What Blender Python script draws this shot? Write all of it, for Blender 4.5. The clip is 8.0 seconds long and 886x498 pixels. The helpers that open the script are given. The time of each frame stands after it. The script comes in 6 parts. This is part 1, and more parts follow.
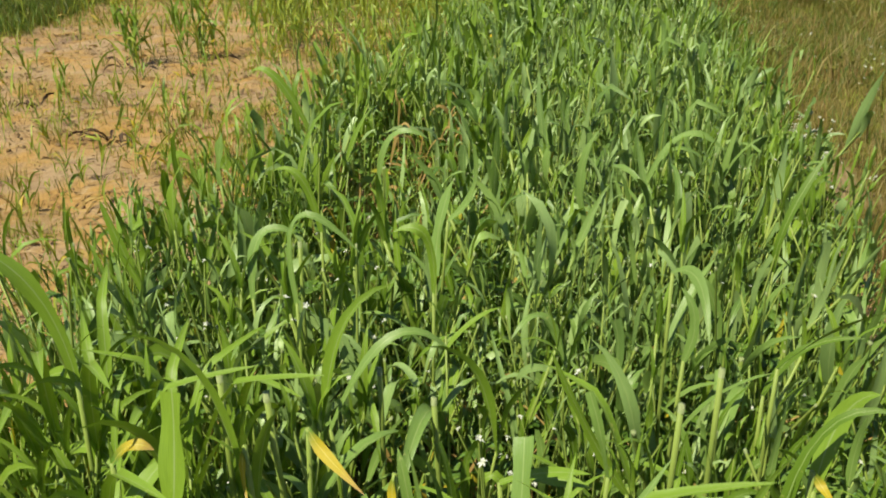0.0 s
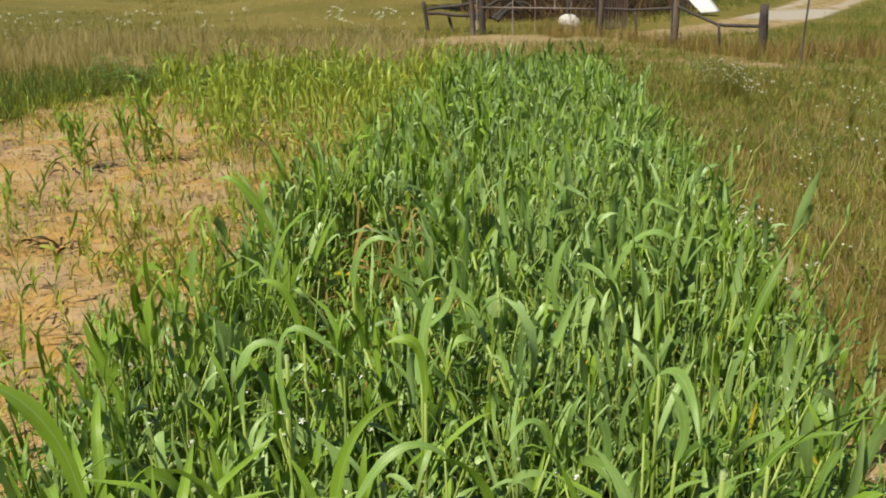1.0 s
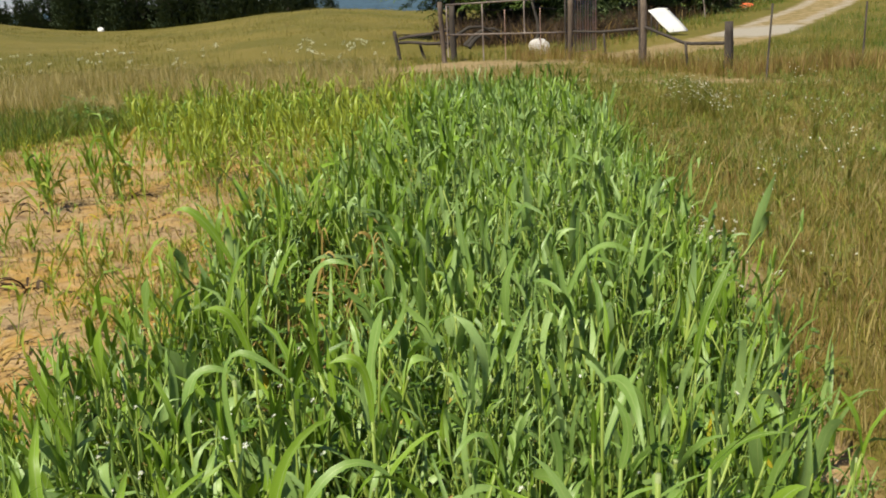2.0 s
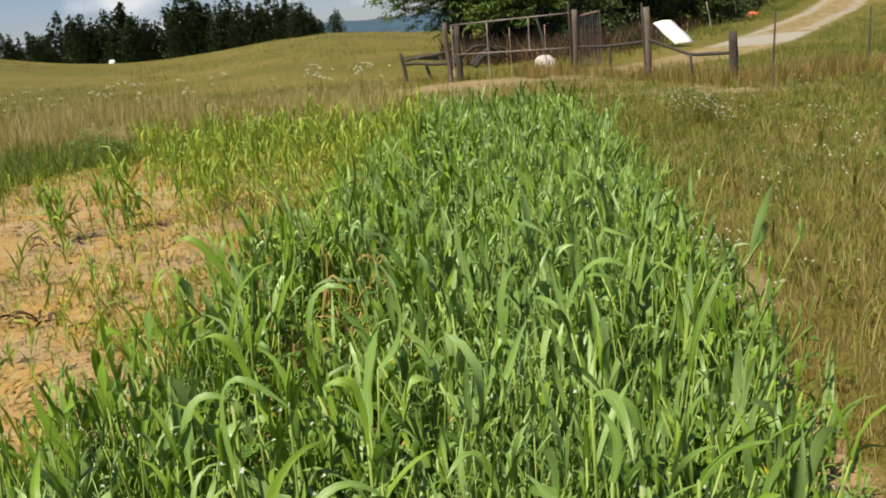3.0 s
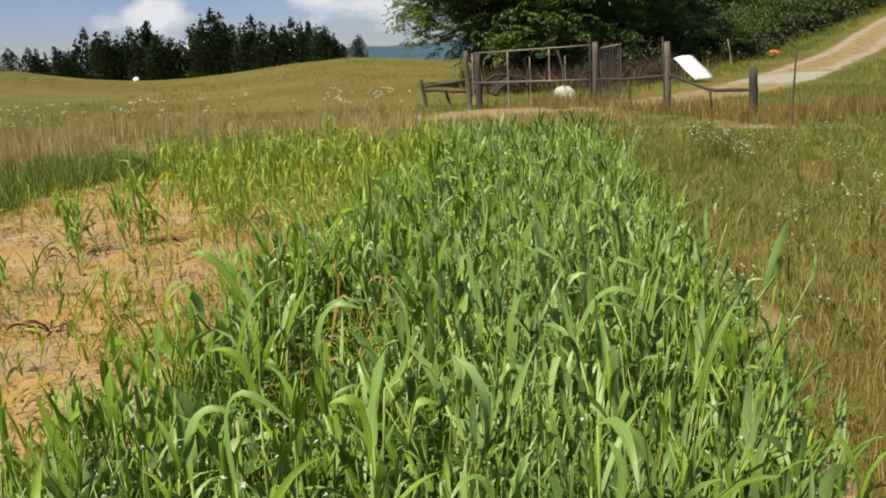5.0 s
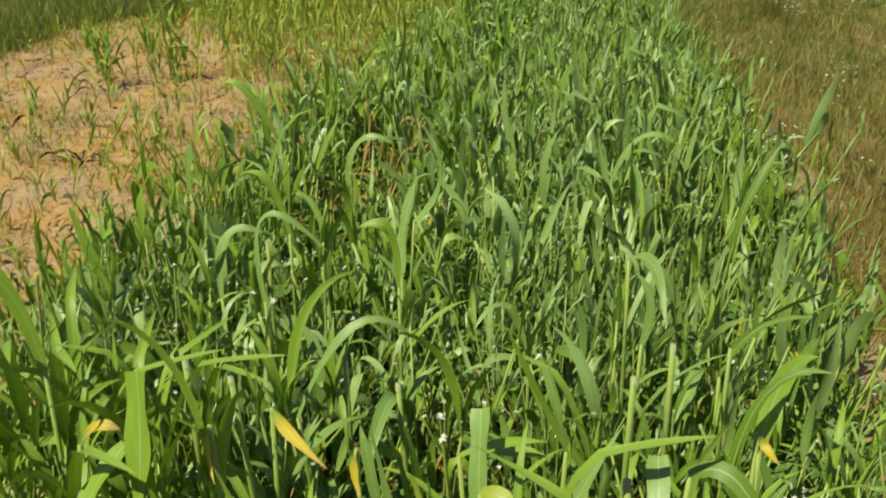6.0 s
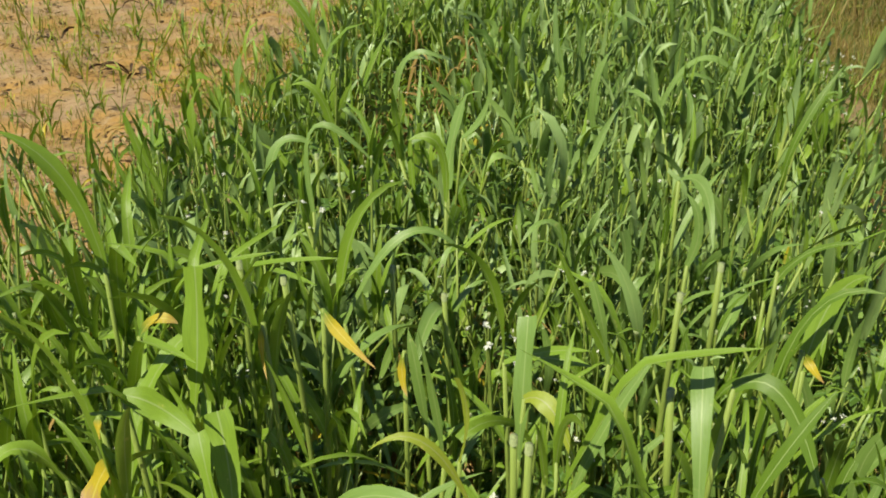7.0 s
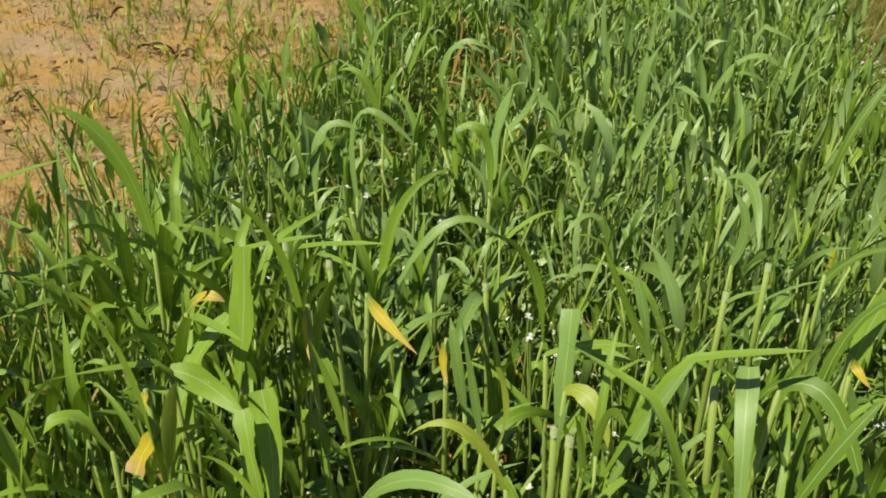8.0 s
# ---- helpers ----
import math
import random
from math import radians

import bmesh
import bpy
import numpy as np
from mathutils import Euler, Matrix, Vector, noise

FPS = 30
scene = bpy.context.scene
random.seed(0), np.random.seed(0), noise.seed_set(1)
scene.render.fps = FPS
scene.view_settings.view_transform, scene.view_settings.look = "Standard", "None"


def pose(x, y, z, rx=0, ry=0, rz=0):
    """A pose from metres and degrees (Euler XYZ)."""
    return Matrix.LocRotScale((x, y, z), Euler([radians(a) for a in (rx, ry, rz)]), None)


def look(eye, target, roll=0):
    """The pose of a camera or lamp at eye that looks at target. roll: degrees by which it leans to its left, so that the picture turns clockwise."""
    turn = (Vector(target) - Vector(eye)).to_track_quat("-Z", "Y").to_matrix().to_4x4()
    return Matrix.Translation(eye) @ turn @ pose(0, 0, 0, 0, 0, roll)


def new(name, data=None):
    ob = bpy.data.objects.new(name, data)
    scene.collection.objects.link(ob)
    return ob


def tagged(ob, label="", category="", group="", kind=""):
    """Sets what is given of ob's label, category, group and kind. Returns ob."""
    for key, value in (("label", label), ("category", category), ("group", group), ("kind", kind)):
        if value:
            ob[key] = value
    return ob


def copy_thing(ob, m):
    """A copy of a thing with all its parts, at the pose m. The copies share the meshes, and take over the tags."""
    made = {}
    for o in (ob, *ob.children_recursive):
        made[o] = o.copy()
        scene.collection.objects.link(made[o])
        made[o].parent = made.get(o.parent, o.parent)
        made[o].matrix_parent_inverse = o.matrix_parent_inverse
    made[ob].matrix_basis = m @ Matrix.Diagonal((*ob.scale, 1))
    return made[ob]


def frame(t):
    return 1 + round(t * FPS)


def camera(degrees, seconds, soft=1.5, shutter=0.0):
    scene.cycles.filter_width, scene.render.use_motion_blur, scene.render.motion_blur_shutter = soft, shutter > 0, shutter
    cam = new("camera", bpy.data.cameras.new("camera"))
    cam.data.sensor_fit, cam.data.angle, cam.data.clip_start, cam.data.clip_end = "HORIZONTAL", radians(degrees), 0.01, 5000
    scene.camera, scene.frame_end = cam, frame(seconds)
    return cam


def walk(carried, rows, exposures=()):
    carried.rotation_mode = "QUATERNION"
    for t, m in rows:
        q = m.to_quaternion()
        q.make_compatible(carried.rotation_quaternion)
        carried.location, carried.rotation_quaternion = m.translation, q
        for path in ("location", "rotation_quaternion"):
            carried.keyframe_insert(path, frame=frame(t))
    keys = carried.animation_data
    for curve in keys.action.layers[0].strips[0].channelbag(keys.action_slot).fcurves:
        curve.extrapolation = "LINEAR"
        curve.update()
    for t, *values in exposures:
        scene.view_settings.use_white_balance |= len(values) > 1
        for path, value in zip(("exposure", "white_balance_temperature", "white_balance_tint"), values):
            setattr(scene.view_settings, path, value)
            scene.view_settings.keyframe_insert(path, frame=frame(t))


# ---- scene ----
cam = camera(53.1, 8.0, soft=1.85, shutter=0.2)
PATH = [
    (0, (-0.049, 0.299, 1.617), (-0.191, 2.133, 0.833), -0.3),
    (0.5, (-0.117, 0.284, 1.652), (-0.211, 2.164, 0.978), 0.8),
    (1, (-0.159, 0.263, 1.681), (-0.166, 2.172, 1.084), -0.7),
    (1.5, (-0.13, 0.259, 1.672), (-0.081, 2.177, 1.104), -1.9),
    (1.7, (-0.1, 0.257, 1.654), (-0.055, 2.178, 1.1), -2.1),
    (3, (0.001, 0.216, 1.668), (0.002, 2.154, 1.172), -4.9),
    (3.5, (0.007, 0.208, 1.666), (0.015, 2.156, 1.212), -3.9),
    (4, (0.015, 0.211, 1.665), (0.014, 2.163, 1.232), -3.7),
    (4.2, (0.019, 0.213, 1.669), (0.029, 2.167, 1.24), -3.5),
    (5.3, (-0.002, 0.221, 1.632), (-0.04, 2.17, 1.185), -2.8),
    (5.5, (-0.007, 0.226, 1.613), (-0.038, 2.154, 1.083), -2.3),
    (6, (-0.01, 0.233, 1.578), (-0.106, 2.089, 0.838), -1.0),
    (6.5, (-0.029, 0.205, 1.554), (-0.216, 1.991, 0.674), -0.5),
    (7, (-0.029, 0.209, 1.556), (-0.207, 1.993, 0.668), -0.2),
    (7.5, (-0.042, 0.203, 1.551), (-0.241, 1.977, 0.649), 0.8),
    (8, (-0.047, 0.203, 1.554), (-0.299, 1.968, 0.647), 0.9),
]
walk(cam, [(t, look(eye, target, roll)) for t, eye, target, roll in PATH],
     exposures=((0.0, 0.39), (1.5, 0.41), (4.0, 0.46), (5.5, 0.40), (6.5, 0.33), (8.0, 0.31)))

# ---- light ----
SUN_EL, SUN_AZ = 57.0, 225.0          # degrees; azimuth clockwise from +y
world = bpy.data.worlds.new("world")
scene.world = world
world.use_nodes = True


def wire(tree, kind, **values):
    node = tree.nodes.new(kind)
    for key, value in values.items():
        if key in node.inputs:
            node.inputs[key].default_value = value
    return node


def build_sky():
    nt = world.node_tree
    nt.nodes.clear()
    out = nt.nodes.new("ShaderNodeOutputWorld")
    back = wire(nt, "ShaderNodeBackground", Strength=0.05)
    sky = nt.nodes.new("ShaderNodeTexSky")
    sky.sky_type = "NISHITA"
    sky.sun_disc = False
    sky.sun_elevation = radians(SUN_EL)
    sky.sun_rotation = radians(SUN_AZ)
    sky.air_density, sky.dust_density, sky.ozone_density = 1.0, 0.15, 2.0
    co = nt.nodes.new("ShaderNodeTexCoord")
    link = nt.links.new
    tint = nt.nodes.new("ShaderNodeMix")
    tint.data_type, tint.blend_type = "RGBA", "MULTIPLY"
    tint.inputs["Factor"].default_value = 1.0
    tint.inputs["B"].default_value = (0.88, 0.96, 1.32, 1)
    link(sky.outputs["Color"], tint.inputs["A"])
    # fair-weather cumulus: billows of noise, flattened, thicker round a few bearings
    scale = nt.nodes.new("ShaderNodeMapping")
    scale.inputs["Location"].default_value = (0.62, 0.0, 0.35)
    scale.inputs["Scale"].default_value = (7.0, 7.0, 15.0)
    link(co.outputs["Generated"], scale.inputs["Vector"])
    n1 = wire(nt, "ShaderNodeTexNoise", Scale=1.0, Detail=8.0, Roughness=0.55)
    link(scale.outputs["Vector"], n1.inputs["Vector"])
    total = n1.outputs["Fac"]
    for bearing, rise, reach, gain in ((-0.315, 0.064, 0.038, 0.20), (-0.14, 0.085, 0.085, 0.24), (-0.05, 0.075, 0.07, 0.20), (-0.24, 0.115, 0.06, 0.16)):
        at = Vector((bearing, 1.0, rise)).normalized()
        gap = nt.nodes.new("ShaderNodeVectorMath")
        gap.operation = "DISTANCE"
        gap.inputs[1].default_value = at
        link(co.outputs["Generated"], gap.inputs[0])
        fall = nt.nodes.new("ShaderNodeMapRange")
        fall.interpolation_type = "SMOOTHSTEP"
        fall.inputs["From Min"].default_value, fall.inputs["From Max"].default_value = reach, 0.0
        fall.inputs["To Min"].default_value, fall.inputs["To Max"].default_value = 0.0, gain
        link(gap.outputs["Value"], fall.inputs["Value"])
        add = nt.nodes.new("ShaderNodeMath")
        link(total, add.inputs[0])
        link(fall.outputs["Result"], add.inputs[1])
        total = add.outputs[0]
    ramp = nt.nodes.new("ShaderNodeValToRGB")
    ramp.color_ramp.elements[0].position, ramp.color_ramp.elements[1].position = 0.54, 0.68
    link(total, ramp.inputs["Fac"])
    mix = nt.nodes.new("ShaderNodeMix")
    mix.data_type = "RGBA"
    mix.inputs["B"].default_value = (11.3, 11.5, 12.1, 1)
    link(ramp.outputs["Color"], mix.inputs["Factor"])
    link(tint.outputs["Result"], mix.inputs["A"])
    link(mix.outputs["Result"], back.inputs["Color"])
    link(back.outputs["Background"], out.inputs["Surface"])


build_sky()
sun = new("sun", bpy.data.lights.new("sun", "SUN"))
sun.data.energy, sun.data.angle, sun.data.color = 5.0, radians(0.53), (1.0, 0.94, 0.75)
a, e = radians(SUN_AZ), radians(SUN_EL)
sun.matrix_world = look((60 * math.sin(a) * math.cos(e), 60 * math.cos(a) * math.cos(e), 60 * math.sin(e)), (0, 0, 0))


# ---- materials ----
def material(name):
    m = bpy.data.materials.new(name)
    m.use_nodes = True
    nt = m.node_tree
    nt.nodes.clear()
    out = nt.nodes.new("ShaderNodeOutputMaterial")
    bsdf = nt.nodes.new("ShaderNodeBsdfPrincipled")
    nt.links.new(bsdf.outputs[0], out.inputs[0])
    return m, nt, bsdf, out


def mixer(nt, fac, a, b):
    mix = nt.nodes.new("ShaderNodeMix")
    mix.data_type = "RGBA"
    for sock, value in (("Factor", fac), ("A", a), ("B", b)):
        if isinstance(value, bpy.types.NodeSocket):
            nt.links.new(value, mix.inputs[sock])
        elif sock == "Factor":
            mix.inputs[sock].default_value = value
        else:
            mix.inputs[sock].default_value = (*value, 1) if len(value) == 3 else value
    return mix.outputs["Result"]


def noise_of(nt, scale, detail=3.0, rough=0.55, stretch=None, uv=False):
    n = wire(nt, "ShaderNodeTexNoise", Scale=scale, Detail=detail, Roughness=rough)
    if uv:
        src = nt.nodes.new("ShaderNodeUVMap").outputs[0]
    else:
        src = nt.nodes.new("ShaderNodeNewGeometry").outputs["Position"]
    if stretch:
        mp = nt.nodes.new("ShaderNodeMapping")
        mp.inputs["Scale"].default_value = stretch
        nt.links.new(src, mp.inputs["Vector"])
        src = mp.outputs[0]
    nt.links.new(src, n.inputs["Vector"])
    return n.outputs["Fac"]


def ramp_of(nt, value, lo, hi):
    r = nt.nodes.new("ShaderNodeMapRange")
    r.inputs["From Min"].default_value, r.inputs["From Max"].default_value = lo, hi
    nt.links.new(value, r.inputs["Value"])
    return r.outputs["Result"]


def leaf_material(name, dark, light, rib, tip=None, tip_from=0.6, rough=0.42, through_it=0.22, ribbed=True, gloss=0.35, foot=None):
    """A blade: u runs across it, v along it. Pale midrib, fine veins, tone by leaf and by place, light that comes through."""
    m, nt, bsdf, out = material(name)
    link = nt.links.new
    geo = nt.nodes.new("ShaderNodeNewGeometry")
    tone = mixer(nt, geo.outputs["Random Per Island"], dark, light)
    patch = ramp_of(nt, noise_of(nt, 0.9, 2.0), 0.3, 0.7)
    tone = mixer(nt, patch, tone, mixer(nt, 0.5, dark, light))
    uv = nt.nodes.new("ShaderNodeUVMap")
    sep = nt.nodes.new("ShaderNodeSeparateXYZ")
    link(uv.outputs[0], sep.inputs[0])
    mottle = ramp_of(nt, noise_of(nt, 1.0, 4.0, 0.6, (26, 5, 1), uv=True), 0.25, 0.8)
    fade = nt.nodes.new("ShaderNodeMix")
    fade.data_type, fade.blend_type = "RGBA", "MULTIPLY"
    link(mottle, fade.inputs["Factor"])
    link(tone, fade.inputs["A"])
    fade.inputs["B"].default_value = (0.66, 0.72, 0.60, 1)
    tone = fade.outputs["Result"]
    # blemishes: tan flecks and torn, bleached spots
    if ribbed:
        fleck = ramp_of(nt, noise_of(nt, 60.0, 3.0, 0.6), 0.68, 0.76)
        tone = mixer(nt, fleck, tone, tuple(0.55 * c + 0.45 * d for c, d in zip(light, (0.34, 0.27, 0.10))))
    if tip:
        edge = nt.nodes.new("ShaderNodeMath")
        edge.operation = "ADD"
        wob = nt.nodes.new("ShaderNodeMath")
        wob.operation = "MULTIPLY"
        wob.inputs[1].default_value = 0.5
        link(noise_of(nt, 1.0, 3.0, 0.6, (5, 4, 1), uv=True), wob.inputs[0])
        link(sep.outputs["Y"], edge.inputs[0])
        link(wob.outputs[0], edge.inputs[1])
        tone = mixer(nt, ramp_of(nt, edge.outputs[0], tip_from + 0.1, tip_from + 0.4), tone, tip)
    if foot:
        tone = mixer(nt, ramp_of(nt, sep.outputs["Y"], 0.08, 0.42), foot, tone)
    if ribbed:
        off = nt.nodes.new("ShaderNodeMath")
        off.operation = "SUBTRACT"
        off.inputs[1].default_value = 0.5
        link(sep.outputs["X"], off.inputs[0])
        ab = nt.nodes.new("ShaderNodeMath")
        ab.operation = "ABSOLUTE"
        link(off.outputs[0], ab.inputs[0])
        tone = mixer(nt, ramp_of(nt, ab.outputs[0], 0.046, 0.012), tone, rib)
    link(tone, bsdf.inputs["Base Color"])
    bsdf.inputs["Roughness"].default_value = rough
    bsdf.inputs["Specular IOR Level"].default_value = gloss
    veins = nt.nodes.new("ShaderNodeBump")
    veins.inputs["Strength"].default_value = 0.25
    veins.inputs["Distance"].default_value = 0.002
    link(noise_of(nt, 1.0, 2.0, 0.5, (34, 1.5, 1), uv=True), veins.inputs["Height"])
    link(veins.outputs[0], bsdf.inputs["Normal"])
    thin = nt.nodes.new("ShaderNodeBsdfTranslucent")
    warm = nt.nodes.new("ShaderNodeMix")
    warm.data_type, warm.blend_type = "RGBA", "MULTIPLY"
    warm.inputs["Factor"].default_value = 1.0
    warm.inputs["B"].default_value = (1.45, 1.4, 0.55, 1)
    link(tone, warm.inputs["A"])
    link(warm.outputs["Result"], thin.inputs["Color"])
    blend = nt.nodes.new("ShaderNodeMixShader")
    blend.inputs[0].default_value = through_it
    link(bsdf.outputs[0], blend.inputs[1])
    link(thin.outputs[0], blend.inputs[2])
    link(blend.outputs[0], out.inputs[0])
    return m


def solid_material(name, a, b, scale=4.0, rough=0.8, stretch=None, bump=0.3, metal=0.0, dist=0.01, fine=None):
    m, nt, bsdf, out = material(name)
    big = ramp_of(nt, noise_of(nt, scale, 5.0, 0.6, stretch), 0.3, 0.7)
    tone = mixer(nt, big, a, b)
    small = noise_of(nt, scale * 9, 4.0, 0.65, stretch)
    tone = mixer(nt, ramp_of(nt, small, 0.35, 0.75), tone, tuple(c * 0.6 for c in (fine or a)))
    nt.links.new(tone, bsdf.inputs["Base Color"])
    bsdf.inputs["Roughness"].default_value = rough
    bsdf.inputs["Metallic"].default_value = metal
    bp = nt.nodes.new("ShaderNodeBump")
    bp.inputs["Strength"].default_value, bp.inputs["Distance"].default_value = bump, dist
    nt.links.new(small, bp.inputs["Height"])
    nt.links.new(bp.outputs[0], bsdf.inputs["Normal"])
    return m


RIB = (0.26, 0.35, 0.11)
M_BLUE = leaf_material("sorghum_leaf_blue_green", (0.072, 0.150, 0.018), (0.310, 0.450, 0.112), RIB, rough=0.40, through_it=0.12, gloss=0.40)
M_GREEN = leaf_material("sorghum_leaf_green", (0.085, 0.178, 0.011), (0.320, 0.460, 0.048), RIB, rough=0.44, through_it=0.16, gloss=0.36)
M_LIME = leaf_material("sorghum_leaf_pale", (0.220, 0.290, 0.020), (0.450, 0.500, 0.066), (0.35, 0.38, 0.16))
M_YELLOW = leaf_material("yellowed_leaf", (0.38, 0.33, 0.02), (0.66, 0.47, 0.03), (0.55, 0.48, 0.10), tip=(0.40, 0.24, 0.11), tip_from=0.88, foot=(0.12, 0.22, 0.03))
M_DRY = leaf_material("dry_leaf", (0.25, 0.150, 0.040), (0.52, 0.355, 0.110), (0.40, 0.28, 0.15), rough=0.7, through_it=0.15)
M_STALK = leaf_material("sorghum_stalk", (0.17, 0.26, 0.035), (0.42, 0.50, 0.12), RIB, ribbed=False, through_it=0.03)
M_CUT = solid_material("cut_stalk_end", (0.26, 0.33, 0.12), (0.40, 0.45, 0.20), 60)
M_BROAD = leaf_material("broad_leaf", (0.036, 0.092, 0.008), (0.190, 0.310, 0.045), (0.15, 0.28, 0.09), rough=0.5)
M_PETAL = leaf_material("white_petal", (0.68, 0.67, 0.58), (0.84, 0.84, 0.79), (0.8, 0.8, 0.7), ribbed=False, rough=0.6)
M_EYE = solid_material("flower_eye", (0.55, 0.42, 0.05), (0.65, 0.50, 0.08), 90)
M_GRASS_DRY = leaf_material("dry_grass", (0.25, 0.188, 0.045), (0.51, 0.40, 0.140), (0.4, 0.3, 0.1), ribbed=False, rough=0.6)
M_GRASS_OLIVE = leaf_material("olive_grass", (0.112, 0.118, 0.013), (0.255, 0.232, 0.034), (0.2, 0.2, 0.1), ribbed=False, rough=0.55)
M_GRASS_GREEN = leaf_material("green_grass", (0.060, 0.115, 0.012), (0.140, 0.215, 0.030), (0.2, 0.25, 0.1), ribbed=False, rough=0.5)
M_GRASS_RUST = leaf_material("rusty_grass", (0.18, 0.108, 0.035), (0.38, 0.245, 0.090), (0.3, 0.2, 0.1), ribbed=False, rough=0.65)
M_GRASS_TAN = leaf_material("tan_grass", (0.35, 0.265, 0.110), (0.62, 0.50, 0.25), (0.4, 0.3, 0.1), ribbed=False, rough=0.6)
M_CEDAR = leaf_material("cedar_needles", (0.052, 0.070, 0.040), (0.066, 0.088, 0.048), (0.03, 0.05, 0.02), ribbed=False, rough=1.0, through_it=0.06, gloss=0.05)
M_TREE = leaf_material("tree_leaf", (0.058, 0.105, 0.024), (0.185, 0.255, 0.074), (0.12, 0.2, 0.05), ribbed=False, rough=0.42, through_it=0.25)
M_WOODS = leaf_material("far_leaves", (0.042, 0.070, 0.026), (0.115, 0.150, 0.052), (0.1, 0.15, 0.05), ribbed=False, rough=0.6)
# darker leaf tone; on the near right-hand plants it stands in for shade
M_DEEP = leaf_material("sorghum_leaf_deep_green", (0.048, 0.106, 0.008), (0.185, 0.300, 0.022), RIB, rough=0.46, through_it=0.13, gloss=0.36)
M_GLAUCOUS = leaf_material("sorghum_leaf_glaucous", (0.100, 0.190, 0.032), (0.395, 0.530, 0.195), RIB, rough=0.38, through_it=0.11, gloss=0.42)
M_BRUSH = leaf_material("dead_brush", (0.045, 0.026, 0.016), (0.110, 0.066, 0.036), (0.1, 0.08, 0.04), ribbed=False, rough=0.8, through_it=0.08)
M_BARK = solid_material("bark", (0.035, 0.028, 0.022), (0.085, 0.070, 0.055), 3.0, 0.95, (1, 1, 0.25), 0.8, dist=0.03)
M_POST = solid_material("weathered_wood", (0.075, 0.052, 0.038), (0.235, 0.175, 0.130), 5.0, 0.9, (1, 1, 0.15), 0.6)
M_POST_DARK = solid_material("old_dark_wood", (0.045, 0.035, 0.028), (0.10, 0.08, 0.065), 5.0, 0.95, (1, 1, 0.15), 0.6)
M_PIPE = solid_material("galvanised_pipe", (0.20, 0.155, 0.130), (0.37, 0.30, 0.26), 8.0, 0.6, metal=0.2, bump=0.1)
M_RUST = solid_material("rusty_red_paint", (0.42, 0.23, 0.17), (0.58, 0.42, 0.34), 7.0, 0.75, metal=0.1)
M_WHITE = solid_material("white_painted_metal", (0.70, 0.68, 0.65), (0.80, 0.78, 0.75), 2.0, 0.5, bump=0.1, fine=(1.1, 1.1, 1.08))
M_ROCK = solid_material("pale_limestone", (0.50, 0.46, 0.42), (0.72, 0.68, 0.64), 4.0, 0.9, bump=0.7, dist=0.03)
M_ORANGE = solid_material("orange_plastic", (0.75, 0.13, 0.04), (0.85, 0.20, 0.06), 5.0, 0.5)
M_CLOD = solid_material("clay_clod", (0.25, 0.150, 0.055), (0.34, 0.240, 0.125), 14, 0.95, bump=0.6)
# woods of the ridge, with the blue of distance haze mixed into the colour
M_HAZE = solid_material("far_ridge_haze_tint", (0.035, 0.075, 0.115), (0.048, 0.095, 0.135), 0.01, 1.0, bump=0.0)


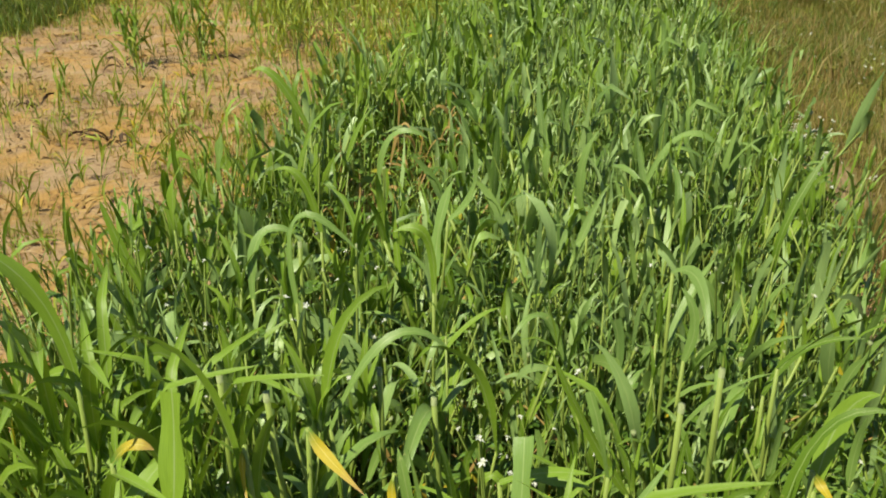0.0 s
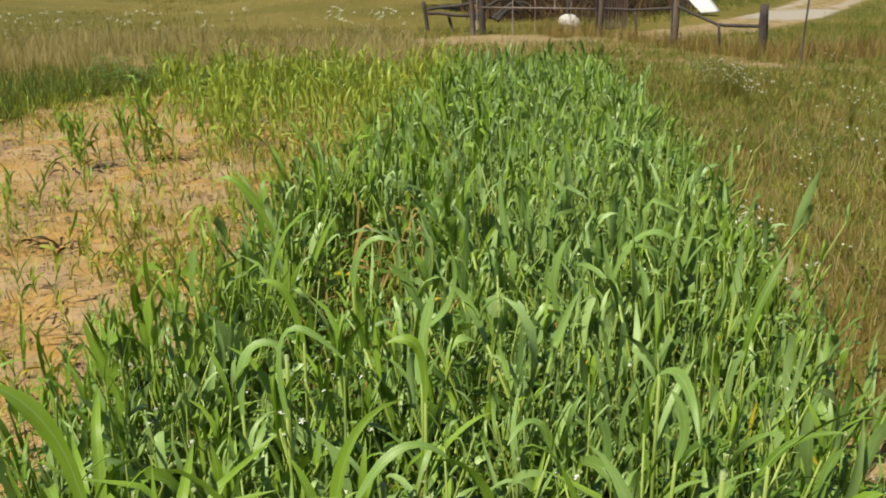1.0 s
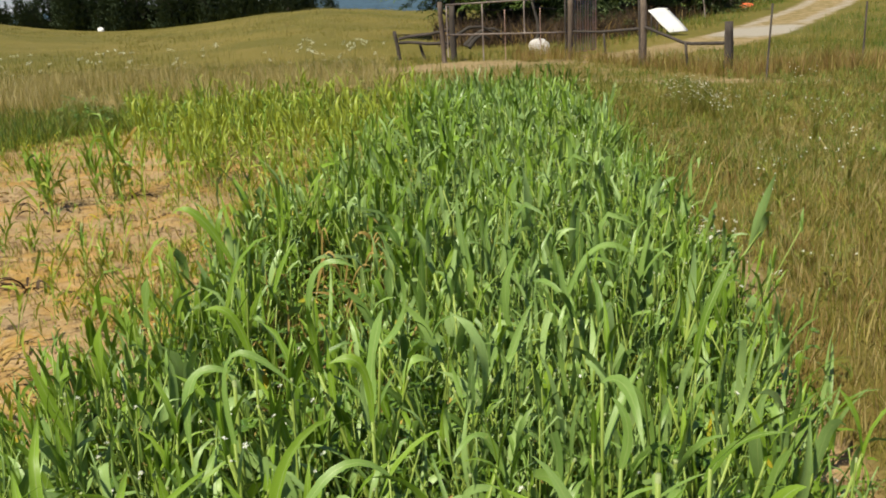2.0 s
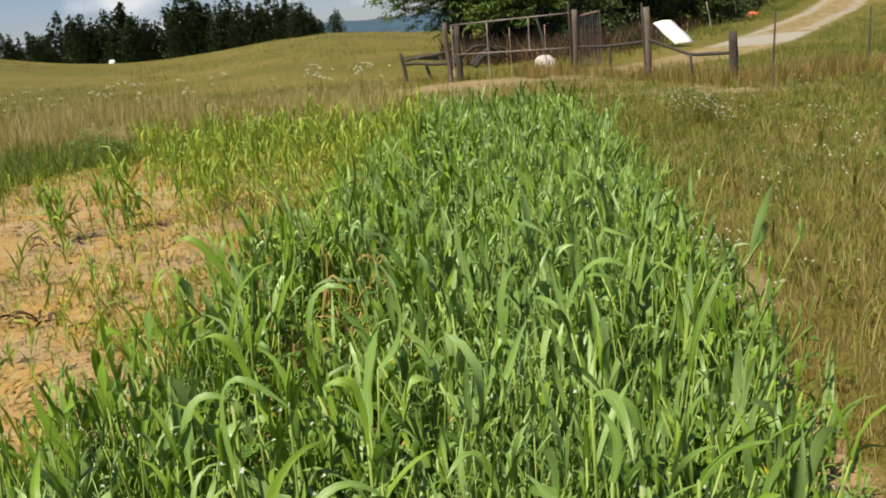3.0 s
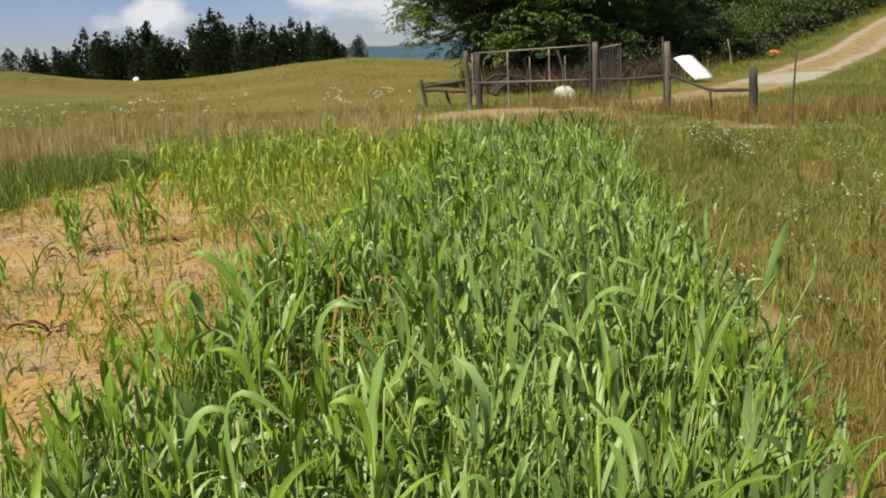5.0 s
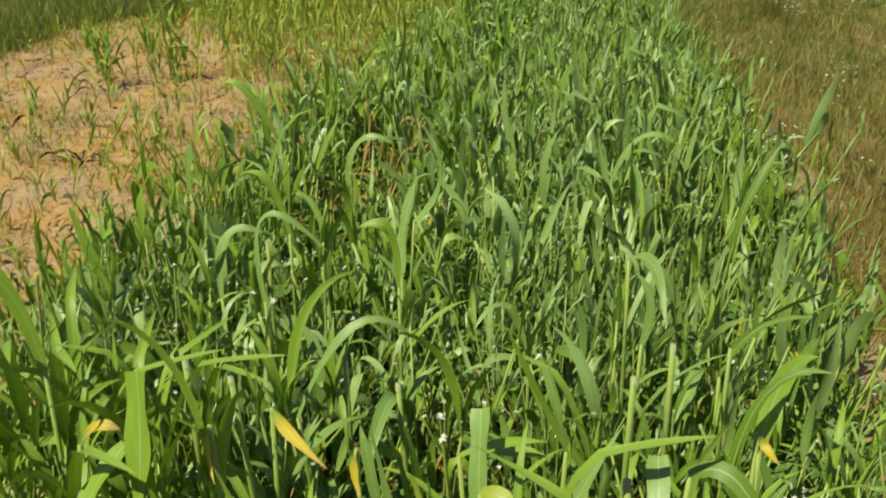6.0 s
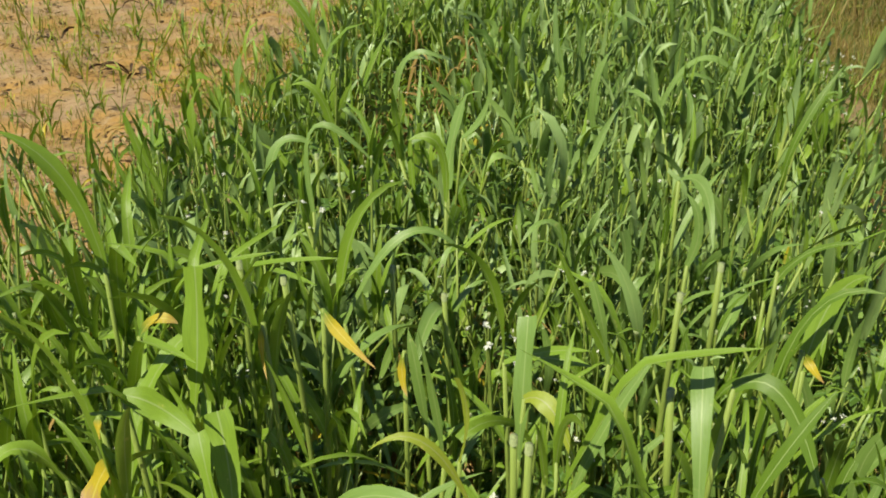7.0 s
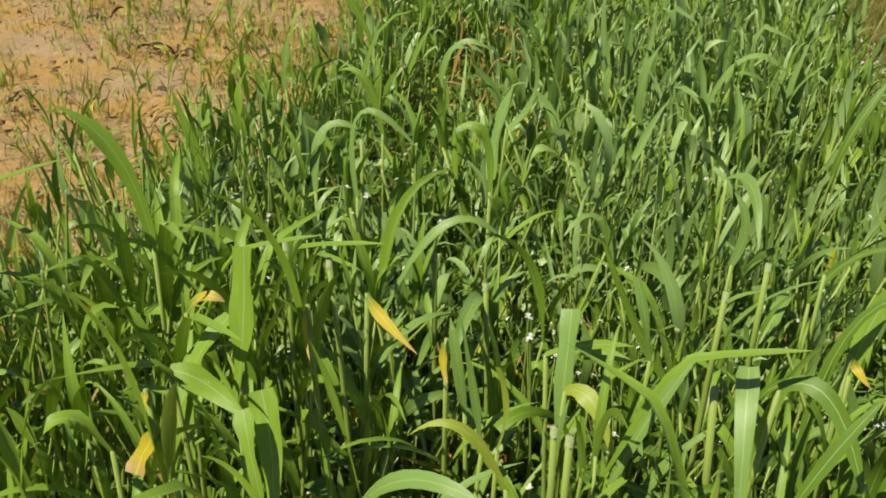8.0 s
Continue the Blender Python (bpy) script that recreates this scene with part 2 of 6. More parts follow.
def ground_material():
    """Clay, turf, dry turf and gravel, blended by the mesh's own zones and broken up by noise."""
    m, nt, bsdf, out = material("field_ground")
    att = nt.nodes.new("ShaderNodeAttribute")
    att.attribute_name = "zone"
    sep = nt.nodes.new("ShaderNodeSeparateColor")
    nt.links.new(att.outputs["Color"], sep.inputs[0])
    huge, big, mid, small = noise_of(nt, 0.10, 4, 0.65), noise_of(nt, 0.35, 4), noise_of(nt, 2.6, 6, 0.65), noise_of(nt, 38, 5, 0.7)
    streak = noise_of(nt, 1.0, 4, 0.6, (1.2, 5.0, 1.0))
    turf = mixer(nt, ramp_of(nt, mid, 0.3, 0.7), (0.118, 0.098, 0.018), (0.215, 0.168, 0.050))
    turf = mixer(nt, ramp_of(nt, big, 0.35, 0.65), turf, (0.162, 0.132, 0.030))
    turf = mixer(nt, ramp_of(nt, huge, 0.42, 0.62), turf, (0.108, 0.100, 0.020))
    straw = mixer(nt, ramp_of(nt, mid, 0.3, 0.7), (0.220, 0.158, 0.072), (0.335, 0.252, 0.135))
    clay = mixer(nt, ramp_of(nt, noise_of(nt, 1.6, 5, 0.6), 0.42, 0.58), (0.430, 0.258, 0.078), (0.375, 0.262, 0.140))
    clay = mixer(nt, ramp_of(nt, streak, 0.50, 0.72), clay, (0.45, 0.322, 0.168))
    stain = noise_of(nt, 0.9, 6, 0.7)
    clay = mixer(nt, ramp_of(nt, stain, 0.57, 0.68), clay, (0.225, 0.150, 0.092))
    clay = mixer(nt, ramp_of(nt, noise_of(nt, 7.0, 5, 0.7), 0.57, 0.68), clay, (0.165, 0.090, 0.040))
    clay = mixer(nt, ramp_of(nt, noise_of(nt, 15.0, 4, 0.6), 0.60, 0.70), clay, (0.46, 0.34, 0.18))
    clay = mixer(nt, ramp_of(nt, small, 0.5, 0.8), clay, (0.16, 0.095, 0.045))
    gravel = mixer(nt, ramp_of(nt, small, 0.35, 0.7), (0.29, 0.26, 0.21), (0.39, 0.35, 0.29))
    def edge(sock):
        add = nt.nodes.new("ShaderNodeMath")
        add.operation = "MULTIPLY_ADD"
        nt.links.new(mid, add.inputs[0])
        add.inputs[1].default_value = 0.9
        nt.links.new(sock, add.inputs[2])
        return ramp_of(nt, add.outputs[0], 0.75, 1.15)
    tone = mixer(nt, edge(sep.outputs[2]), turf, straw)
    tone = mixer(nt, edge(sep.outputs[0]), tone, clay)
    tone = mixer(nt, edge(sep.outputs[1]), tone, gravel)
    nt.links.new(tone, bsdf.inputs["Base Color"])
    bsdf.inputs["Roughness"].default_value = 0.95
    bsdf.inputs["Specular IOR Level"].default_value = 0.15
    bp = nt.nodes.new("ShaderNodeBump")
    bp.inputs["Strength"].default_value, bp.inputs["Distance"].default_value = 0.7, 0.03
    nt.links.new(small, bp.inputs["Height"])
    bp2 = nt.nodes.new("ShaderNodeBump")
    bp2.inputs["Strength"].default_value, bp2.inputs["Distance"].default_value = 0.5, 0.10
    nt.links.new(mid, bp2.inputs["Height"])
    nt.links.new(bp.outputs[0], bp2.inputs["Normal"])
    nt.links.new(bp2.outputs[0], bsdf.inputs["Normal"])
    return m


M_GROUND = ground_material()


# ---- mesh tools ----
class Geo:
    """Quads with uv and material slots, gathered and then made into one mesh."""

    def __init__(self):
        self.v, self.f, self.uv, self.m, self.n = [], [], [], [], 0

    def add(self, v, f, uv=None, mat=0):
        v, f = np.asarray(v, float), np.asarray(f, int)
        if uv is None:
            uv = np.tile(np.array([[0.3, 0.2], [0.7, 0.2], [0.7, 0.8], [0.3, 0.8]]), (len(f), 1, 1))
        self.v.append(v), self.f.append(f + self.n), self.uv.append(np.asarray(uv, float).reshape(-1, 4, 2))
        self.m.append(np.full(len(f), mat) if np.isscalar(mat) else np.asarray(mat))
        self.n += len(v)
        return self

    def arrays(self):
        return np.concatenate(self.v), np.concatenate(self.f), np.concatenate(self.uv), np.concatenate(self.m)

    def mesh(self, name, mats):
        return mesh_of(name, *self.arrays(), mats)


def mesh_of(name, v, f, uv, m, mats, smooth=True):
    me = bpy.data.meshes.new(name)
    me.vertices.add(len(v))
    me.vertices.foreach_set("co", v.astype(np.float32).ravel())
    me.loops.add(4 * len(f))
    me.loops.foreach_set("vertex_index", f.astype(np.int32).ravel())
    me.polygons.add(len(f))
    me.polygons.foreach_set("loop_start", np.arange(0, 4 * len(f), 4, dtype=np.int32))
    for one in mats:
        me.materials.append(one)
    me.polygons.foreach_set("material_index", m.astype(np.int32))
    me.polygons.foreach_set("use_smooth", np.full(len(f), smooth))
    me.uv_layers.new(name="UVMap").data.foreach_set("uv", uv.astype(np.float32).ravel())
    me.update(calc_edges=True)
    me.validate()
    return me


def part(name, mesh, parent=None, label="", kind=""):
    ob = new(name, mesh)
    if parent is not None:
        ob.parent = parent
    return tagged(ob, label, kind=kind)


def leaf_geo(rng, length, width, rise, bend, heading=0.0, start=(0, 0, 0), fold=0.35, twist=0.0, n=9, curl=1.6, blunt=0.0, kink=0.0, kink_at=0.5):
    """A grass blade: rises at an angle from the level, bends over by bend degrees, V-folded along its rib, with wavy edges."""
    t = np.linspace(0, 1, n + 1)
    q = t * (1 - blunt)
    ang = np.radians(rise - bend * t ** curl - kink * np.clip((t - kink_at) / 0.14, 0, 1))
    step = length / n
    r = np.concatenate([[0], np.cumsum(np.cos(ang[:-1]) * step)])
    z = np.concatenate([[0], np.cumsum(np.sin(ang[:-1]) * step)])
    side = np.sin(t * 2.2 + rng.uniform(0, 6)) * length * 0.03
    side -= side[0]
    w = width * np.clip(0.5 + 1.6 * q, 0, 1) * np.clip(1 - q ** 3.0, 0.02, 1) ** 0.85 * 0.5
    tw = np.radians(twist) * t + 0.10 * np.sin(5 * t + rng.uniform(0, 6))
    ph = rng.uniform(0, 6)
    v = []
    for i in range(n + 1):
        nx, nz = -math.sin(ang[i]), math.cos(ang[i])
        for s in (-1, 0, 1):
            up = abs(s) * w[i] * (fold + 0.16 * math.sin(9 * t[i] + ph + s))
            across, lift = s * w[i] * math.cos(tw[i]), up + s * w[i] * math.sin(tw[i])
            v.append((r[i] + nx * lift, side[i] + across, z[i] + nz * lift))
    v = np.array(v)
    c, s = math.cos(heading), math.sin(heading)
    v = np.stack([v[:, 0] * c - v[:, 1] * s, v[:, 0] * s + v[:, 1] * c, v[:, 2]], 1) + np.asarray(start)
    f, uv = [], []
    for i in range(n):
        for j in (0, 1):
            f.append((3 * i + j, 3 * i + j + 1, 3 * i + j + 4, 3 * i + j + 3))
            uv.append(((j / 2, t[i]), (j / 2 + 0.5, t[i]), (j / 2 + 0.5, t[i + 1]), (j / 2, t[i + 1])))
    return v, np.array(f), np.array(uv)


def tube_geo(points, radii, sides=6, cap=True, rough=0.0, rng=None):
    p = np.asarray(points, float)
    n = len(p)
    d = np.gradient(p, axis=0)
    d /= np.linalg.norm(d, axis=1)[:, None] + 1e-9
    ref = np.where(np.abs(d[:, 2:3]) > 0.9, np.array([[1.0, 0, 0]]), np.array([[0, 0, 1.0]]))
    a = np.cross(d, ref)
    a /= np.linalg.norm(a, axis=1)[:, None]
    b = np.cross(d, a)
    th = np.arange(sides) * 2 * math.pi / sides
    rad = np.asarray(radii, float)[:, None] * np.ones((1, sides))
    if rough and rng is not None:
        rad = rad * (1 + rng.uniform(-rough, rough, (1, sides))) * (1 + rng.uniform(-rough, rough, (n, sides)) * 0.4)
    v = (p[:, None] + rad[..., None] * (np.cos(th)[None, :, None] * a[:, None] + np.sin(th)[None, :, None] * b[:, None])).reshape(-1, 3)
    f = [(i * sides + j, i * sides + (j + 1) % sides, (i + 1) * sides + (j + 1) % sides, (i + 1) * sides + j)
         for i in range(n - 1) for j in range(sides)]
    if cap:
        for o in (0, (n - 1) * sides):
            f += [(o, o + k, o + k + 1, o + k + 2) for k in range(1, sides - 2, 2)]
    return v, np.array(f)


def scatter(templates, which, xyz, turn, size, tilt=None):
    """Copies of templates (arrays of Geo) at places, turned and scaled, as arrays for one mesh."""
    vs, fs, us, ms, n = [], [], [], [], 0
    for k, (v, f, uv, m) in enumerate(templates):
        sel = np.nonzero(which == k)[0]
        if not len(sel):
            continue
        c, s, q = np.cos(turn[sel])[:, None], np.sin(turn[sel])[:, None], size[sel][:, None]
        p = np.stack([(v[:, 0] * c - v[:, 1] * s) * q, (v[:, 0] * s + v[:, 1] * c) * q, v[:, 2] * q], 2)
        if tilt is not None:
            p[..., 0] += p[..., 2] * tilt[sel, 0][:, None]
            p[..., 1] += p[..., 2] * tilt[sel, 1][:, None]
        p += xyz[sel][:, None, :]
        off = (np.arange(len(sel)) * len(v))[:, None, None] + n
        vs.append(p.reshape(-1, 3)), fs.append((f[None] + off).reshape(-1, 4))
        us.append(np.tile(uv, (len(sel), 1, 1))), ms.append(np.tile(m, len(sel)))
        n += len(sel) * len(v)
    return np.concatenate(vs), np.concatenate(fs), np.concatenate(us), np.concatenate(ms)


def stuff(name, templates, mats, xyz, label, rng, size=(0.8, 1.2), lean=0.12, category=""):
    k = len(xyz)
    data = scatter(templates, rng.integers(0, len(templates), k), xyz, rng.uniform(0, 2 * math.pi, k),
                   rng.uniform(*size, k), rng.normal(0, lean, (k, 2)))
    return tagged(new(name, mesh_of(name, *data, mats)), label, category, kind="stuff")


# ---- ground ----
def lerp_of(xs, ys):
    return lambda q: np.interp(q, xs, ys)


# height of the skyline, as a rise over distance, by bearing (x over y)
SKYLINE = lerp_of((-0.9, -0.474, -0.414, -0.34, -0.29, -0.227, -0.164, -0.101, -0.039, 0.01, 0.1, 0.2, 0.3, 0.4, 0.5, 0.9),
                  (0.010, 0.0025, -0.0087, -0.0152, -0.0153, -0.0114, -0.005, -0.0022, -0.0061, -0.0111, -0.013, -0.012, 0.0, 0.014, 0.030, 0.05))
CREST = lerp_of((-0.5, -0.3, -0.1, 0.1), (105.0, 100.0, 85.0, 85.0))


def smooth01(q):
    q = np.clip(q, 0, 1)
    return q * q * (3 - 2 * q)


def wave(x, y):
    return (np.sin(1.7 * x + 0.6 * y) * np.sin(0.9 * y - 0.5 * x + 1.3) + 0.5 * np.sin(4.1 * x - 2.3 * y) * np.sin(3.7 * y + 1.1 * x))


def ground_z(x, y):
    x, y = np.asarray(x, float), np.asarray(y, float)
    az = np.where(y > 5, x / np.maximum(y, 5), x / 5)
    az = np.clip(az, -0.9, 0.9)
    crest = CREST(az)
    top = 1.66 + SKYLINE(az) * crest
    rise = np.clip((y - 28) / (crest - 28), 0, 1)
    rise = np.where(az > 0.15, rise, rise * (2 - rise) * 0.55 + 0.45 * smooth01(rise))
    far = np.clip(y - crest, 0, None)
    z = top * rise - 0.035 * np.clip(far, 0, 120) - 0.004 * np.clip(far - 120, 0, None)
    z = z + 0.10 * wave(x * 0.12, y * 0.12) * smooth01((y - 28) / 30) * smooth01((70 - y) / 30)
    return z + 0.012 * wave(x, y) + 0.008 * wave(3.3 * x + 2, 2.9 * y)


STRIP_L = lerp_of((0, 2.0, 2.8, 3.5, 4.5, 5.4, 6.3, 8.4, 9.6, 13.5), (-1.72, -1.60, -1.42, -1.27, -1.22, -1.12, -0.92, -0.64, -0.3, -0.2))
STRIP_R = lerp_of((0, 2.4, 2.9, 3.5, 4.3, 5.9, 7.1, 8.0, 11.3, 14.0), (0.98, 1.06, 1.22, 1.32, 1.41, 1.56, 1.78, 1.80, 2.18, 2.1))
ROAD = ((4.5, 24.6), (8.0, 27.5), (12.5, 33.0), (18.2, 41.0), (24.0, 51.0), (31.0, 62.0), (42.0, 78.0), (60.0, 100.0))


def road_off(x, y):
    best = np.full(np.shape(x), 1e9)
    for (ax, ay), (bx, by) in zip(ROAD, ROAD[1:]):
        dx, dy = bx - ax, by - ay
        k = np.clip(((x - ax) * dx + (y - ay) * dy) / (dx * dx + dy * dy), 0, 1)
        best = np.minimum(best, np.hypot(x - ax - k * dx, y - ay - k * dy))
    return best


def soil_at(x, y):
    """1 on the bare clay of the plot, 0 on turf, soft between."""
    wob = 0.25 * wave(1.3 * x, 1.3 * y)
    inside = np.minimum.reduce([x + 5.6 + wob, STRIP_R(y) + 0.12 - x + 0.4 * wob, y - 0.2 + wob, 13.2 - y + wob + np.where(x > -0.8, 3.0, 0.0)])
    return smooth01(inside / 0.5 + 0.5)


def bare_at(x, y):
    """Trodden straw-coloured ground: in front of the gate, a path beside the plot and a gap by the flowers."""
    gate = np.clip(1.6 * np.exp(-(((x - 1.3) / 2.4) ** 2 + ((y - 23.6) / 1.5) ** 2)), 0, 1)
    left = 0.7 * np.exp(-(((x + 2.5) / 3.0) ** 2 + ((y - 22.8) / 0.7) ** 2))
    path = 0.75 * np.exp(-((y - 18.2 + 0.62 * (x - 3.0)) / 0.55) ** 2) * smooth01((x - 2.5) / 0.6) * smooth01((9 - x) / 2)
    gap = np.exp(-(((x - 1.75) / 0.22) ** 2 + ((y - 5.3) / 0.7) ** 2))
    return np.maximum.reduce([gate, left, path, gap])


def build_ground():
    def axis(lo, hi, fine, step, grow=1.12, even=0.0):
        out = list(np.arange(lo, hi, fine))
        s, q = fine, hi
        while q < 900:
            out.append(q)
            s = min(s * grow, 0.65 if q < even else step)
            q += s
        return out
    xs = sorted(set(axis(-6.6, 4.0, 0.11, 30, 1.12, 48.0) + [-13.2 + 6.6 - (q - 4.0) for q in axis(-6.6, 4.0, 0.11, 30) if q > 4.0]))
    ys = sorted(set(axis(0.8, 16.0, 0.12, 30, 1.08, 95.0) + [0.8 - (q - 16.0) for q in axis(0.8, 16.0, 0.12, 40, 1.4) if q > 16.0]))
    X, Y = np.meshgrid(xs, ys)
    Z = ground_z(X, Y)
    soil = soil_at(X, Y)
    Z = Z + soil * (0.020 * wave(5.1 * X, 4.7 * Y) + 0.012 * wave(11.3 * X + 1, 9.7 * Y) - 0.02)
    road = road_off(X, Y)
    Z = Z - 0.06 * smooth01((2.2 - road) / 0.8)
    nx, ny = len(xs), len(ys)
    i, j = np.meshgrid(np.arange(nx - 1), np.arange(ny - 1))
    o = (j * nx + i).ravel()
    f = np.stack([o, o + 1, o + nx + 1, o + nx], 1)
    v = np.stack([X, Y, Z], 2).reshape(-1, 3)
    me = mesh_of("ground", v, f, np.zeros((len(f), 4, 2)), np.zeros(len(f), int), [M_GROUND])
    track = smooth01((1.75 - road) / 0.9)
    rut = np.exp(-((road - 0.95) / 0.42) ** 2)
    gravel = np.maximum(np.exp(-(((X - 12.3) / 2.4) ** 2 + ((Y - 31.8) / 2.0) ** 2)) * track, 0.5 * rut * smooth01((Y - 27) / 8))
    track = np.maximum(0.6 * track, 0.9 * rut)
    strawy = np.maximum(track, bare_at(X, Y))
    strawy = np.maximum(strawy, 0.45 * smooth01((Y - 14) / 4) * smooth01((27 - Y) / 4))
    zone = np.stack([soil, np.clip(1.3 * gravel, 0, 1), strawy, np.ones_like(X)], 2).reshape(-1, 4)
    att = me.color_attributes.new("zone", "FLOAT_COLOR", "POINT")
    att.data.foreach_set("color", zone.astype(np.float32).ravel())
    return tagged(new("ground", me), "rolling pasture ground with a bare clay plot", "ground", kind="structure")


build_ground()


def on_ground(x, y):
    return np.stack([x, y, ground_z(x, y)], 1)


# ---- forage plants ----
LEAF_MATS = [M_BLUE, M_GREEN, M_YELLOW, M_DRY, M_STALK, M_CUT, M_LIME, M_DEEP, M_GLAUCOUS]


def plant_pieces(rng, height=0.5, leaves=6, leaf_len=0.45, width=0.033, main=0, cut=False, yellow=0.0, upright=72.0, segs=9, droop=0.32):
    """Stalk and blades of one sorghum plant, as a list of (name, Geo). Browsed plants have a cut stalk and bitten-off blades."""
    lean = rng.normal(0, 0.06, 2)
    k = np.linspace(0, 1, 5)
    sx, sy = lean[0] * k ** 1.5 * height * 3, lean[1] * k ** 1.5 * height * 3
    pts = np.stack([sx, sy, k * height - 0.02], 1)
    stalk = Geo()
    rad = 0.0068 * (1 - 0.3 * k) * width / 0.033
    if cut:
        end = pts[-1] + (pts[-1] - pts[-2]) * 0.05
        v, f = tube_geo(np.vstack([pts, end]), np.append(rad, rad[-1] * 1.15), 6)
        m = np.full(len(f), 4)
        m[4 * 6:5 * 6], m[-2:] = 5, 5
    else:
        v, f = tube_geo(pts, rad, 6)
        m = np.full(len(f), 4)
    stalk.add(v, f, None, m)
    out = [("stalk", stalk)]
    side = rng.uniform(0, 6.28)
    for i in range(leaves):
        u = (i + 0.6) / leaves
        at = [np.interp(u, k, pts[:, c]) for c in range(3)]
        head = side + (i % 2) * math.pi + rng.normal(0, 0.5)
        length = leaf_len * rng.uniform(0.6, 1.15) * (0.75 + 0.45 * u)
        old = rng.random() < yellow and u < 0.7
        bitten = rng.random() < (0.55 if cut else 0.25)
        rise = upright + 14 * u + rng.normal(0, 10) - (25 if old else 0)
        bend = rng.uniform(8, 50) + (rng.random() < droop) * rng.uniform(30, 130)
        g = Geo()
        g.add(*leaf_geo(rng, length * (0.75 if old else 0.6 if bitten else 1), width * rng.uniform(0.7, 1.25), rise, bend, head, at,
                        fold=rng.uniform(0.05, 0.45), twist=rng.normal(0, 75), n=segs, curl=rng.uniform(0.8, 3.4),
                        blunt=rng.uniform(0.35, 0.6) if bitten else 0.0,
                        kink=rng.uniform(45, 120) * (rng.random() < 0.30), kink_at=rng.uniform(0.3, 0.7)),
              mat=(2 if rng.random() < 0.6 else 3) if old else main)
        out.append(("leaf", g))
    if not cut:
        for i in range(2):
            g = Geo()
            g.add(*leaf_geo(rng, leaf_len * rng.uniform(0.4, 0.75), width * rng.uniform(0.6, 1.0), 82, rng.uniform(15, 60) + (rng.random() < droop) * 60,
                            side + i * 2.6, pts[-1] - (0, 0, 0.02), fold=0.4, twist=rng.normal(0, 40), n=segs), mat=main)
            out.append(("leaf", g))
    return out


def as_template(pieces):
    g = Geo()
    for _, piece in pieces:
        v, f, uv, m = piece.arrays()
        g.add(v, f, uv, m)
    return g.arrays()


def spread(rng, count, x0, x1, y0, y1, keep):
    x, y = rng.uniform(x0, x1, count), rng.uniform(y0, y1, count)
    ok = rng.random(count) < keep(x, y)
    return x[ok], y[ok]


rng = np.random.default_rng(11)


def in_strip(x, y):
    return np.clip(np.minimum(x - STRIP_L(y) - 0.05, STRIP_R(y) - 0.05 - x) / 0.12, 0, 1)


def thick(x, y):
    """Where the stand is full: less in a browned gap and on a worn spot."""
    gap = 1.35 * np.exp(-(((x + 0.52) / 0.29) ** 2 + ((y - 3.95) / 0.80) ** 2)) + 0.95 * np.exp(-(((x + 0.10) / 0.17) ** 2 + ((y - 1.62) / 0.33) ** 2))
    gap = gap + 0.8 * np.exp(-(((x + 0.16) / 0.12) ** 2 + ((y - 1.28) / 0.2) ** 2))
    gap = gap + 0.75 * np.exp(-(((x - 0.72) / 0.16) ** 2 + ((y - 1.75) / 0.3) ** 2))
    gap = gap + 0.4 * np.exp(-(((x - 1.0) / 0.13) ** 2 + ((y - 3.1) / 0.30) ** 2))
    gap = gap + 0.95 * np.exp(-(((x + 0.60) / 0.13) ** 2 + ((y - 2.5) / 0.22) ** 2)) + 0.6 * np.exp(-(((x - 0.35) / 0.12) ** 2 + ((y - 2.9) / 0.2) ** 2))
    return in_strip(x, y) * np.clip(1 - gap, 0, 1)


def build_near_plants():
    """The plants that stand nearest, each a thing with its stalk and blades."""
    kinds = []
    for i in range(22):
        kinds.append(plant_pieces(rng, height=rng.uniform(0.42, 0.62) if i % 3 else rng.uniform(0.30, 0.48),
                                  leaves=int(rng.integers(4, 8)), leaf_len=rng.uniform(0.16, 0.31), width=rng.uniform(0.013, 0.032),
                                  main=(0, 7, 1, 0, 1)[i % 5], cut=i % 2 == 1, yellow=0.16, upright=rng.uniform(60, 80), segs=10, droop=0.40))
    x, y = spread(rng, 350, -1.7, 0.82, 0.98, 1.85, thick)
    first = {}
    for n, (px, py) in enumerate(zip(x, y)):
        k = n % len(kinds)
        # right of x 0.3 swap to the deep green kinds: shade put into colour
        if px > 0.3 and k % 5 in (2, 4):
            k = (k + 2) % 20 if k % 5 == 4 else (k - 1)
        elif px > 0.3 and k % 5 == 3:
            k = (k + 3) % 20
        elif px < -0.45 and k % 5 in (0, 1, 3):
            k = (k + 1) % 20 if k % 5 else (k + 2) % 20
        tall = rng.uniform(0.98, 1.28) if py < 1.55 else rng.uniform(0.95, 1.2)
        m = pose(px, py, float(ground_z(px, py)), 0, 0, rng.uniform(0, 360)) @ Matrix.Diagonal((1.0, 1.0, tall, 1.0))
        if k in first:
            ob = copy_thing(first[k], m)
        else:
            ob = new("sorghum_plant")
            ob.empty_display_size = 0.1
            ob.matrix_basis = pose(px, py, float(ground_z(px, py)))
            yellowed = any((g.arrays()[3] == 2).any() for _, g in kinds[k])
            tagged(ob, ("green sorghum plant with a yellowed lower leaf, growing in clay" if yellowed else
                        "browsed green sorghum plant with a pale cut stalk" if k % 2 else "lush green sorghum plant with arching blades"),
                   "plant", "forage plants in the strip")
            for name, g in kinds[k]:
                part(name, g.mesh(name, LEAF_MATS), ob)
            first[k] = ob


